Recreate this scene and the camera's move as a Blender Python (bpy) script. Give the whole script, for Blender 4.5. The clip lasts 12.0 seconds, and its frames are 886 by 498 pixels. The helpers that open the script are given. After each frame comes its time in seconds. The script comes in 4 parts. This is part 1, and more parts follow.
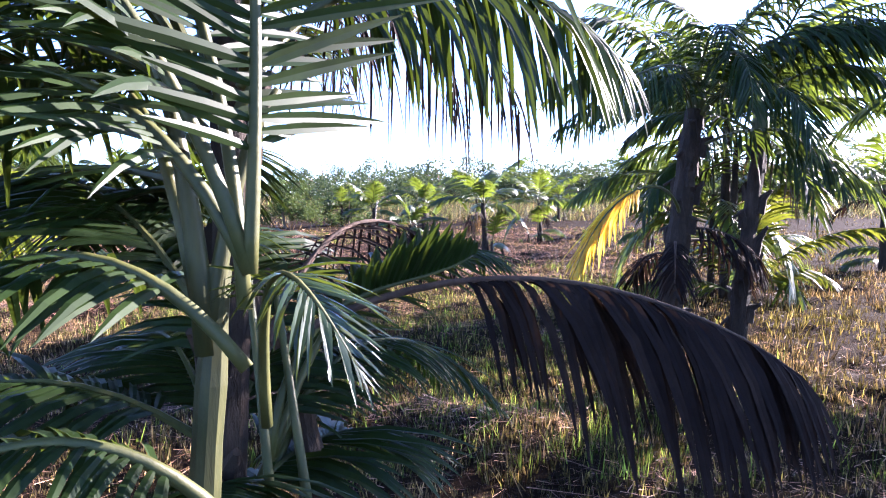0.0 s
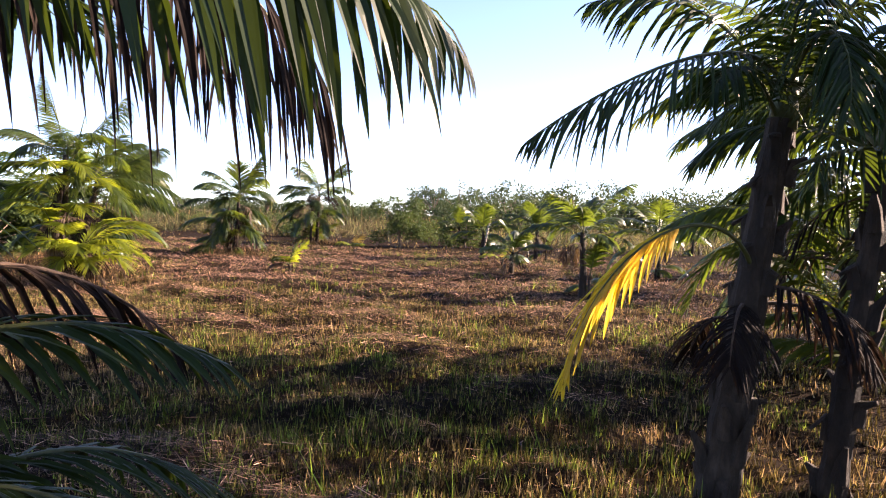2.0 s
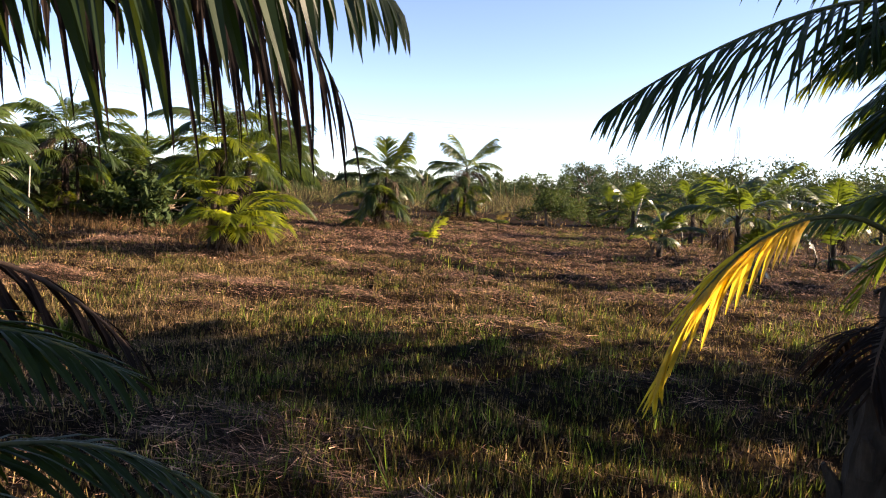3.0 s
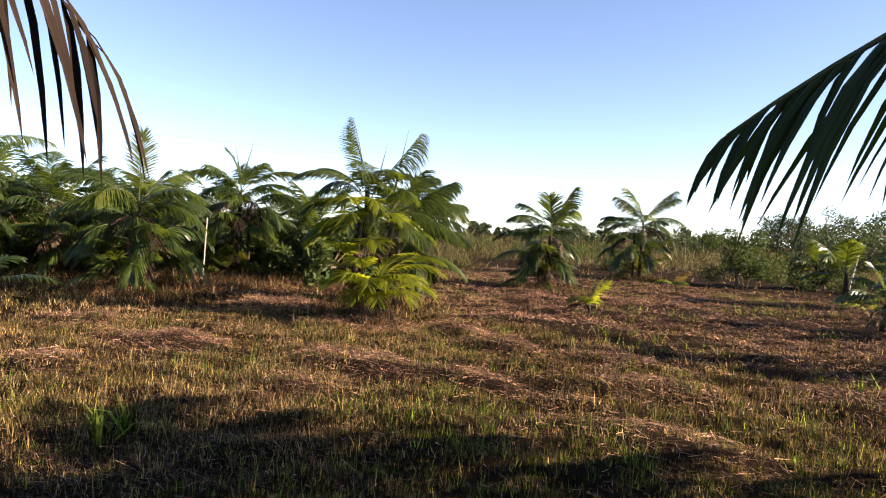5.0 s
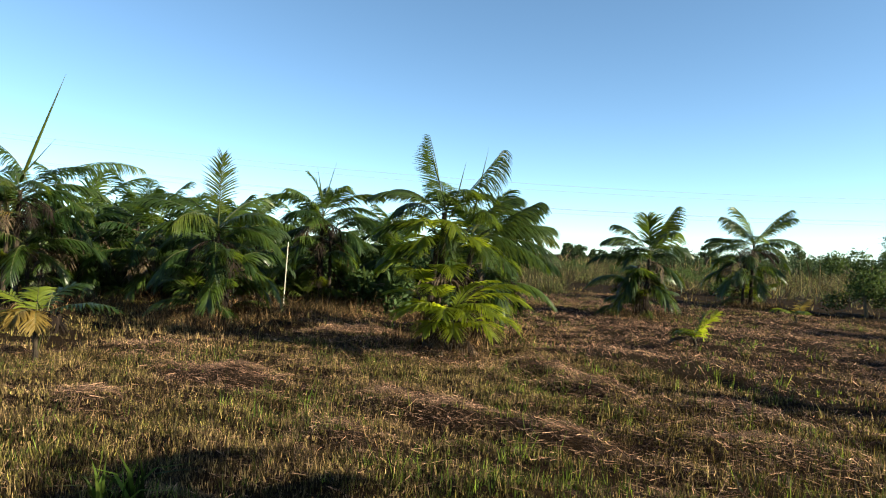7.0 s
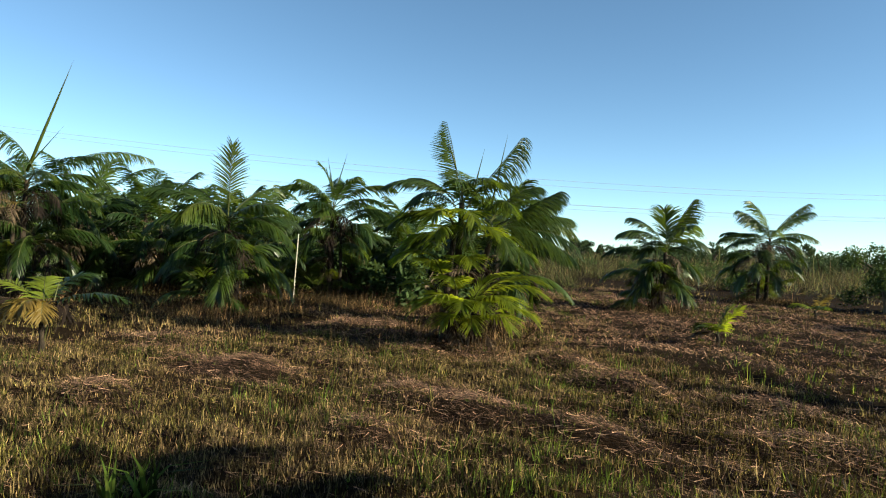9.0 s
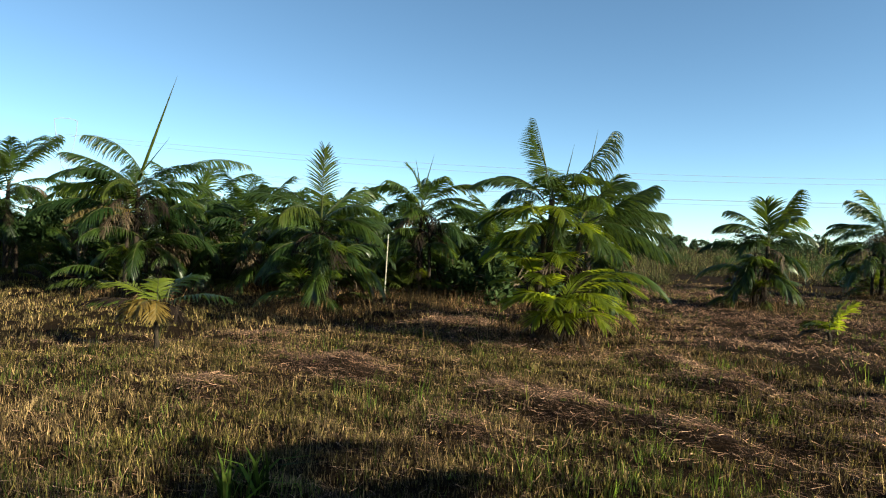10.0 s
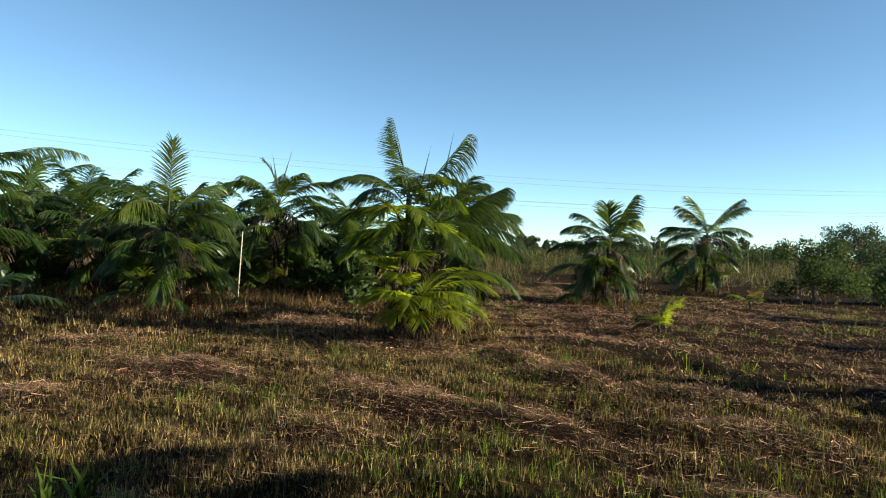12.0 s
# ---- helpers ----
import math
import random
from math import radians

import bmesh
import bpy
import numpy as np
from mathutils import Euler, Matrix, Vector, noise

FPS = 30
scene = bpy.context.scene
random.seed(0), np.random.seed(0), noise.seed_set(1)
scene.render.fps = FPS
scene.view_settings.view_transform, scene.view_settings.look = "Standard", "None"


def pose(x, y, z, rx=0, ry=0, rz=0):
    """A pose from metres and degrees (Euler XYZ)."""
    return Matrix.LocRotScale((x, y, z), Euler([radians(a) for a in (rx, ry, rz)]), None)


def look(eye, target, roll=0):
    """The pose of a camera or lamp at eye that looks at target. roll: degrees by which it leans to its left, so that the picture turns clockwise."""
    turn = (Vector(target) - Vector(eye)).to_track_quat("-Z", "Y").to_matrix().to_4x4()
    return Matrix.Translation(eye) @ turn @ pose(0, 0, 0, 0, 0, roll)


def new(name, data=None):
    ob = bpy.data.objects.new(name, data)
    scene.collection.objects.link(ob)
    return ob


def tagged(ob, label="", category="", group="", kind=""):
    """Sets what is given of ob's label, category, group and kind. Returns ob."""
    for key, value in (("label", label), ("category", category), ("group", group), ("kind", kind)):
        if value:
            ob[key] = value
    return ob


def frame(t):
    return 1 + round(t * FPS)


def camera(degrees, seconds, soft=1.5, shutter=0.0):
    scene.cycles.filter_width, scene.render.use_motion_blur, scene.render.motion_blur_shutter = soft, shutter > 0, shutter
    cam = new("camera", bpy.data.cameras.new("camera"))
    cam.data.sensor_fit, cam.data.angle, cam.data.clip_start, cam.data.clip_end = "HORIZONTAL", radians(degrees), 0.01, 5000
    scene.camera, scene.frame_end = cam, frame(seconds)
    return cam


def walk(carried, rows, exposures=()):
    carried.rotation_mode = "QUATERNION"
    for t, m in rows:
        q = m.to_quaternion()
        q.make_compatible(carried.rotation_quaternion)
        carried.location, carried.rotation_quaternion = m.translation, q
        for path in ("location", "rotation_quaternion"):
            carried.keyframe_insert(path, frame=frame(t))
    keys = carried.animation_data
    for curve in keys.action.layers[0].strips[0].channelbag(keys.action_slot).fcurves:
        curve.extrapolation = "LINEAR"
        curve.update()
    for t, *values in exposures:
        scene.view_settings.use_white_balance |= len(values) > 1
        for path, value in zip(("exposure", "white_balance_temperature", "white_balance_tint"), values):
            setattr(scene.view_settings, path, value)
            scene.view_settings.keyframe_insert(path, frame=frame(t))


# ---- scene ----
cam = camera(66.8, 12.0, soft=1.15)
PATH = [
    (0, (1.771, 0.236, 1.485), (1.637, 2.225, 1.324), -0.6),
    (0.5, (1.957, 0.538, 1.502), (1.784, 2.526, 1.372), -1.5),
    (1, (2.232, 0.79, 1.492), (1.907, 2.76, 1.38), 2.9),
    (1.5, (2.455, 1.159, 1.519), (1.979, 3.097, 1.393), 2.7),
    (2, (2.586, 1.517, 1.527), (2.05, 3.441, 1.428), 2.1),
    (2.5, (2.689, 1.813, 1.531), (1.884, 3.642, 1.448), 2.4),
    (3, (2.813, 1.933, 1.568), (1.862, 3.682, 1.378), 3.1),
    (3.5, (2.805, 2.092, 1.557), (1.552, 3.648, 1.468), 1.9),
    (3.7, (2.786, 2.271, 1.559), (1.458, 3.765, 1.515), 0.8),
    (5.3, (2.458, 3.47, 1.707), (1.06, 4.9, 1.648), 2.6),
    (5.5, (2.412, 3.547, 1.704), (1.003, 4.964, 1.622), 0.6),
    (6, (2.278, 3.843, 1.711), (0.727, 5.096, 1.561), 1.1),
    (6.5, (2.109, 4.084, 1.735), (0.474, 5.223, 1.567), 3.0),
    (7, (1.916, 4.198, 1.75), (0.337, 5.426, 1.75), 2.5),
    (7.2, (1.777, 4.18, 1.695), (0.188, 5.394, 1.732), 1.4),
    (8.8, (1.54, 4.258, 1.658), (-0.048, 5.474, 1.651), 3.3),
    (9, (1.535, 4.258, 1.66), (-0.053, 5.473, 1.646), 2.7),
    (9.5, (1.51, 4.243, 1.658), (-0.07, 5.469, 1.634), 2.3),
    (10, (1.492, 4.194, 1.66), (-0.237, 5.199, 1.631), 1.7),
    (10.5, (1.512, 4.242, 1.658), (-0.184, 5.302, 1.647), 1.8),
    (11, (1.541, 4.25, 1.66), (-0.07, 5.435, 1.653), 2.0),
    (11.5, (1.554, 4.254, 1.673), (0.017, 5.533, 1.671), 2.1),
    (12, (1.549, 4.253, 1.658), (0.06, 5.588, 1.64), 2.2),
]
walk(cam, [(t, look(eye, target, roll)) for t, eye, target, roll in PATH],
     [(0, 3.8, 5200, 30), (0.6, 3.85, 5300, 30), (1.0, 3.82, 5600, 30), (1.6, 3.38, 6200, 29), (2.0, 2.98, 6600, 27), (2.5, 2.65, 7100, 22), (3.0, 2.42, 6950, 20), (3.5, 2.57, 6800, 18), (5.4, 2.35, 6950, 18), (6.1, 2.15, 6620, 21), (6.5, 1.94, 6350, -2), (7.0, 2.03, 6250, -6), (8.8, 1.75, 6150, -9), (12.0, 1.72, 6150, -9)])

# ---- world and sun ----
SUN_AZ, SUN_EL = 56.0, 21.0          # degrees right of +y, degrees above the horizon
world = bpy.data.worlds.new("sky_world")
scene.world = world
world.use_nodes = True
wn = world.node_tree.nodes
sky = wn.new("ShaderNodeTexSky")
sky.sky_type = "NISHITA"
sky.sun_disc = False
sky.sun_elevation, sky.sun_rotation = radians(SUN_EL), radians(SUN_AZ)
sky.air_density, sky.dust_density, sky.ozone_density = 0.55, 0.15, 1.1
wn["Background"].inputs["Strength"].default_value = 0.066
world.node_tree.links.new(sky.outputs[0], wn["Background"].inputs["Color"])
sun = new("sun", bpy.data.lights.new("sun", "SUN"))
sun.data.energy, sun.data.angle, sun.data.color = 4.7, radians(0.6), (1.0, 0.83, 0.62)
sd = Vector((math.sin(radians(SUN_AZ)) * math.cos(radians(SUN_EL)), math.cos(radians(SUN_AZ)) * math.cos(radians(SUN_EL)), math.sin(radians(SUN_EL))))
sun.matrix_world = look(sd * 50, (0, 0, 0))


# ---- materials ----
def base_mat(name):
    m = bpy.data.materials.new(name)
    m.use_nodes = True
    return m, m.node_tree.nodes, m.node_tree.links


def ramp(nodes, links, src, stops):
    r = nodes.new("ShaderNodeValToRGB")
    e = r.color_ramp.elements
    while len(e) < len(stops):
        e.new(0.5)
    for el, (p, c) in zip(e, stops):
        el.position, el.color = p, (*c, 1)
    links.new(src, r.inputs[0])
    return r.outputs[0]


def noise_tex(nodes, links, scale, detail=4, rough=0.6, coords="Object", stretch=None):
    tc = nodes.new("ShaderNodeTexCoord")
    n = nodes.new("ShaderNodeTexNoise")
    n.inputs["Scale"].default_value, n.inputs["Detail"].default_value, n.inputs["Roughness"].default_value = scale, detail, rough
    if stretch:
        mp = nodes.new("ShaderNodeMapping")
        mp.inputs["Scale"].default_value = stretch
        links.new(tc.outputs[coords], mp.inputs[0])
        links.new(mp.outputs[0], n.inputs["Vector"])
    else:
        links.new(tc.outputs[coords], n.inputs["Vector"])
    return n.outputs["Fac"]


def mix_col(nodes, links, fac, a, b, mode="MIX"):
    m = nodes.new("ShaderNodeMix")
    m.data_type, m.blend_type = "RGBA", mode
    for key, v in (("Factor", fac), ("A", a), ("B", b)):
        s = [i for i in m.inputs if i.name == key and i.enabled][0]
        if hasattr(v, "is_linked"):
            links.new(v, s)
        else:
            s.default_value = v if key == "Factor" else (*v, 1)
    return [o for o in m.outputs if o.enabled][0]


def leaf_mat(name, dark, light, through_light, trans=0.4, rough=0.42, scale=6.0, per_island=False, spec=0.5):
    """Foliage: two greens mixed by object or blade and by blotches, light shining through."""
    m, n, l = base_mat(name)
    p = n["Principled BSDF"]
    if per_island:
        rnd = n.new("ShaderNodeNewGeometry").outputs["Random Per Island"]
    else:
        rnd = n.new("ShaderNodeObjectInfo").outputs["Random"]
    col = mix_col(n, l, rnd, dark, light)
    blot = noise_tex(n, l, scale, 5, 0.65)
    lo = tuple(0.6 * c for c in dark)
    fac = ramp(n, l, blot, [(0.38, (0.75, 0.75, 0.75)), (0.7, (0, 0, 0))])
    col = mix_col(n, l, fac, col, lo)
    l.new(col, p.inputs["Base Color"])
    p.inputs["Roughness"].default_value = rough
    p.inputs["Specular IOR Level"].default_value = spec
    t = n.new("ShaderNodeBsdfTranslucent")
    tcol = mix_col(n, l, fac, through_light, tuple(0.55 * c for c in through_light))
    l.new(tcol, t.inputs["Color"])
    mx = n.new("ShaderNodeMixShader")
    mx.inputs[0].default_value = trans
    l.new(p.outputs[0], mx.inputs[1])
    l.new(t.outputs[0], mx.inputs[2])
    l.new(mx.outputs[0], n["Material Output"].inputs["Surface"])
    return m


def rough_mat(name, stops, scale=8.0, rough=0.9, bump=0.4, stretch=None, bump_scale=40.0):
    m, n, l = base_mat(name)
    p = n["Principled BSDF"]
    l.new(ramp(n, l, noise_tex(n, l, scale, 8, 0.7, stretch=stretch), stops), p.inputs["Base Color"])
    p.inputs["Roughness"].default_value = rough
    p.inputs["Specular IOR Level"].default_value = 0.25
    b = n.new("ShaderNodeBump")
    b.inputs["Strength"].default_value, b.inputs["Distance"].default_value = bump, 0.02
    l.new(noise_tex(n, l, bump_scale, 6, 0.7, stretch=stretch), b.inputs["Height"])
    l.new(b.outputs[0], p.inputs["Normal"])
    return m


M_LEAF = leaf_mat("palm_leaflet", (0.02, 0.037, 0.007), (0.068, 0.1, 0.016), (0.18, 0.24, 0.018), 0.34, 0.36, spec=0.45)
M_LEAF_YG = leaf_mat("palm_leaflet_yellow_green", (0.1, 0.13, 0.014), (0.16, 0.18, 0.02), (0.46, 0.52, 0.025), 0.5, 0.45, spec=0.3)
# darkened copy of palm_leaflet: the shade on near fronds is in its colour
M_LEAF_SHADED = leaf_mat("palm_leaflet_shaded", (0.012, 0.026, 0.006), (0.024, 0.042, 0.009), (0.08, 0.115, 0.01), 0.28, 0.45, spec=0.18)
M_LEAF_MID = leaf_mat("palm_leaflet_fresh", (0.045, 0.064, 0.01), (0.075, 0.09, 0.012), (0.17, 0.19, 0.012), 0.38, 0.45, spec=0.2)
M_LEAF_GLOSS = leaf_mat("palm_leaflet_glossy", (0.02, 0.036, 0.01), (0.035, 0.055, 0.014), (0.1, 0.13, 0.012), 0.25, 0.26, spec=0.6)
M_LEAF_YEL = leaf_mat("palm_leaflet_yellow", (0.7, 0.44, 0.03), (0.75, 0.5, 0.04), (1.0, 0.7, 0.05), 0.7, 0.5, 14.0)
M_OLD = leaf_mat("palm_leaflet_fading", (0.17, 0.11, 0.02), (0.24, 0.16, 0.03), (0.42, 0.3, 0.04), 0.4, 0.6, 14.0)
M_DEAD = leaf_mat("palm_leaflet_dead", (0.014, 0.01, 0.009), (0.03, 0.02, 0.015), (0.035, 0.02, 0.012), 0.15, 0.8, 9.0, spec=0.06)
M_DRY = leaf_mat("palm_leaflet_dry_tan", (0.07, 0.046, 0.026), (0.13, 0.085, 0.045), (0.14, 0.085, 0.035), 0.22, 0.8, 9.0)
M_RACHIS = rough_mat("palm_rachis", [(0.35, (0.032, 0.04, 0.012)), (0.65, (0.075, 0.074, 0.02))], 5.0, 0.5, 0.15)
M_RACHIS_DEAD = rough_mat("palm_rachis_dead", [(0.35, (0.03, 0.02, 0.015)), (0.65, (0.09, 0.056, 0.036))], 12.0, 0.85, 0.4)
M_SHEATH = rough_mat("palm_leaf_sheath", [(0.35, (0.03, 0.034, 0.012)), (0.65, (0.085, 0.082, 0.022))], 6.0, 0.5, 0.15, (1, 1, 0.2))
M_STEM = rough_mat("palm_stem", [(0.3, (0.01, 0.007, 0.005)), (0.5, (0.026, 0.018, 0.012)), (0.7, (0.065, 0.045, 0.03))], 9.0, 0.9, 0.8, (1, 1, 0.35))
M_STAKE = rough_mat("whitewashed_wood", [(0.35, (0.26, 0.22, 0.17)), (0.6, (0.55, 0.5, 0.43))], 11.0, 0.85, 0.4, (1, 1, 0.2))
M_BARK = rough_mat("bark", [(0.3, (0.06, 0.045, 0.03)), (0.7, (0.2, 0.15, 0.1))], 10.0, 0.9, 0.7, (1, 1, 0.3))
M_STEEL = rough_mat("galvanised_steel", [(0.3, (0.2, 0.21, 0.22)), (0.7, (0.3, 0.31, 0.32))], 3.0, 0.5, 0.05)
M_CABLE = rough_mat("cable", [(0.3, (0.2, 0.2, 0.21)), (0.7, (0.3, 0.3, 0.31))], 3.0, 0.5, 0.05)
M_BUSH = leaf_mat("shrub_leaf", (0.035, 0.06, 0.02), (0.07, 0.1, 0.035), (0.11, 0.15, 0.035), 0.3, 0.6, 1.5, True, spec=0.08)
M_TREE = leaf_mat("tree_leaf", (0.03, 0.05, 0.022), (0.06, 0.085, 0.035), (0.09, 0.12, 0.04), 0.25, 0.6, 0.6, True, spec=0.08)


def grass_mat(name, green, straw, green_t, straw_t, trans, bias):
    """Blades whose colour drifts from green to straw by large patches and by the single blade."""
    m, n, l = base_mat(name)
    p = n["Principled BSDF"]
    patch = noise_tex(n, l, 0.45, 4, 0.6)
    isl = n.new("ShaderNodeNewGeometry").outputs["Random Per Island"]
    add = n.new("ShaderNodeMath")
    add.operation = "MULTIPLY_ADD"
    l.new(isl, add.inputs[0])
    add.inputs[1].default_value = 0.34
    l.new(patch, add.inputs[2])
    fac = ramp(n, l, add.outputs[0], [(bias - 0.12, (0, 0, 0)), (bias + 0.12, (1, 1, 1))])
    fr = n.new("ShaderNodeMath")
    fr.operation = "MULTIPLY"
    fr.inputs[1].default_value = 37.3
    l.new(isl, fr.inputs[0])
    fr2 = n.new("ShaderNodeMath")
    fr2.operation = "FRACT"
    l.new(fr.outputs[0], fr2.inputs[0])
    # random blade tones spread wide, imitating sunlit tips over black gaps
    blade_contrast = ramp(n, l, fr2.outputs[0], [(0.0, (0.1, 0.095, 0.095)), (0.6, (0.45, 0.45, 0.45)), (0.82, (1.2, 1.18, 1.1)), (1.0, (2.9, 2.8, 2.6))])
    faded = ramp(n, l, noise_tex(n, l, 1.5, 5, 0.7), [(0.36, (0.55, 0.52, 0.5)), (0.64, (1.5, 1.5, 1.45))])
    blade_contrast = mix_col(n, l, 1.0, blade_contrast, faded, "MULTIPLY")
    l.new(mix_col(n, l, 1.0, mix_col(n, l, fac, green, straw), blade_contrast, "MULTIPLY"), p.inputs["Base Color"])
    p.inputs["Roughness"].default_value = 0.6
    p.inputs["Specular IOR Level"].default_value = 0.1
    t = n.new("ShaderNodeBsdfTranslucent")
    l.new(mix_col(n, l, 1.0, mix_col(n, l, fac, green_t, straw_t), blade_contrast, "MULTIPLY"), t.inputs["Color"])
    mx = n.new("ShaderNodeMixShader")
    mx.inputs[0].default_value = trans
    l.new(p.outputs[0], mx.inputs[1])
    l.new(t.outputs[0], mx.inputs[2])
    l.new(mx.outputs[0], n["Material Output"].inputs["Surface"])
    return m


M_GRASS = grass_mat("stubble_grass", (0.1, 0.087, 0.024), (0.19, 0.13, 0.07), (0.18, 0.15, 0.03), (0.23, 0.15, 0.066), 0.22, 0.66)
M_GREEN = grass_mat("fresh_grass", (0.05, 0.075, 0.014), (0.085, 0.09, 0.02), (0.17, 0.24, 0.03), (0.22, 0.22, 0.04), 0.42, 0.8)
M_STRAW = grass_mat("cut_straw", (0.09, 0.047, 0.034), (0.27, 0.163, 0.118), (0.11, 0.055, 0.035), (0.24, 0.14, 0.085), 0.15, 0.56)
M_BRUSH = grass_mat("dry_brush", (0.05, 0.036, 0.016), (0.19, 0.115, 0.06), (0.05, 0.04, 0.015), (0.12, 0.07, 0.03), 0.2, 0.66)
M_TALL = grass_mat("tall_savanna_grass", (0.05, 0.062, 0.022), (0.12, 0.09, 0.05), (0.12, 0.14, 0.04), (0.15, 0.105, 0.05), 0.38, 0.68)

# ground: trodden soil under cut straw, turning to green-brown savanna far off
M_GROUND, gn, gl = base_mat("straw_covered_soil")
gp = gn["Principled BSDF"]
# soil kept near black: the shade between blades is put into its colour
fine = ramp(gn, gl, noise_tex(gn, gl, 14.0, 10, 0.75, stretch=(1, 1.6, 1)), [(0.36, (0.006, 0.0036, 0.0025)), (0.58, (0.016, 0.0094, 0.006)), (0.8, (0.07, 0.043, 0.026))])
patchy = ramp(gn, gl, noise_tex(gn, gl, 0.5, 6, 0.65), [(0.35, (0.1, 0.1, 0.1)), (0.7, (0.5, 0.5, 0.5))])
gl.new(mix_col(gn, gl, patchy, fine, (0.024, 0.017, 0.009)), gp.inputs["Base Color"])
gp.inputs["Roughness"].default_value = 0.95
gp.inputs["Specular IOR Level"].default_value = 0.02
gb = gn.new("ShaderNodeBump")
gb.inputs["Strength"].default_value, gb.inputs["Distance"].default_value = 0.8, 0.05
gl.new(noise_tex(gn, gl, 22.0, 8, 0.75), gb.inputs["Height"])
gl.new(gb.outputs[0], gp.inputs["Normal"])


# ---- mesh helpers ----
def mesh_of(name, verts, faces, mats, index=None, smooth=False):
    me = bpy.data.meshes.new(name)
    me.from_pydata([tuple(v) for v in verts], [], faces)
    for m in mats:
        me.materials.append(m)
    if index is not None:
        me.polygons.foreach_set("material_index", np.asarray(index, dtype=np.int32))
    if smooth:
        me.polygons.foreach_set("use_smooth", np.ones(len(faces), dtype=bool))
    me.update()
    return me


def fast_mesh(name, verts, quads, tris, mat):
    """A large mesh straight from arrays: quads and triangles."""
    me = bpy.data.meshes.new(name)
    me.vertices.add(len(verts))
    me.vertices.foreach_set("co", np.ascontiguousarray(verts, dtype=np.float32).ravel())
    nq, nt = len(quads), len(tris)
    loops = np.concatenate([quads.ravel(), tris.ravel()]).astype(np.int32)
    me.loops.add(len(loops))
    me.loops.foreach_set("vertex_index", loops)
    me.polygons.add(nq + nt)
    me.polygons.foreach_set("loop_start", np.concatenate([np.arange(nq) * 4, nq * 4 + np.arange(nt) * 3]).astype(np.int32))
    me.update(calc_edges=True)
    me.validate()
    me.materials.append(mat)
    return me


def part(name, me, parent, label=""):
    ob = new(name, me)
    ob.parent = parent
    return tagged(ob, label)


def empty(name, loc):
    ob = new(name)
    ob.location = loc
    return ob


def tube(pts, radii, k=7, cap=True):
    pts = np.asarray(pts, float)
    verts, faces = [], []
    prev = None
    for i, p in enumerate(pts):
        t = pts[min(i + 1, len(pts) - 1)] - pts[max(i - 1, 0)]
        t = t / (np.linalg.norm(t) + 1e-9)
        ref = np.array([1.0, 0, 0]) if prev is None else prev
        if abs(ref @ t) > 0.95:
            ref = np.array([0, 1.0, 0])
        a = ref - (ref @ t) * t
        a /= np.linalg.norm(a)
        b = np.cross(t, a)
        prev = a
        for j in range(k):
            w = 2 * math.pi * j / k
            verts.append(p + radii[i] * (math.cos(w) * a + math.sin(w) * b))
    for i in range(len(pts) - 1):
        for j in range(k):
            faces.append((i * k + j, i * k + (j + 1) % k, (i + 1) * k + (j + 1) % k, (i + 1) * k + j))
    if cap:
        faces.append(tuple(range((len(pts) - 1) * k, len(pts) * k)))
        faces.append(tuple(reversed(range(k))))
    return verts, faces


def bezier(ctrl, n):
    c = np.asarray(ctrl, float)
    t = np.linspace(0, 1, n)[:, None]
    if len(c) == 3:
        return (1 - t) ** 2 * c[0] + 2 * t * (1 - t) * c[1] + t ** 2 * c[2]
    return (1 - t) ** 3 * c[0] + 3 * t * (1 - t) ** 2 * c[1] + 3 * t ** 2 * (1 - t) * c[2] + t ** 3 * c[3]


def arc(start, az, elev, length, bend, n=11):
    """A rachis that leaves at an elevation and bows over by bend degrees on its way."""
    s = np.linspace(0, 1, n)
    e = np.radians(elev - bend * s ** 1.4)
    step = length / (n - 1)
    d = np.stack([np.cos(e) * math.cos(radians(az)), np.cos(e) * math.sin(radians(az)), np.sin(e)], 1)
    return np.asarray(start, float) + np.concatenate([[[0, 0, 0]], np.cumsum((d[:-1] + d[1:]) / 2 * step, 0)])


def norm(v):
    return v / (np.linalg.norm(v, axis=-1, keepdims=True) + 1e-9)


SECT = np.array([0.0, 0.14, 0.38, 0.66, 0.88, 1.0])
WIDE = np.array([0.35, 0.85, 1.0, 0.78, 0.38, 0.03])
SECT_FAR = np.array([0.0, 0.3, 0.68, 1.0])
WIDE_FAR = np.array([0.55, 1.0, 0.72, 0.04])


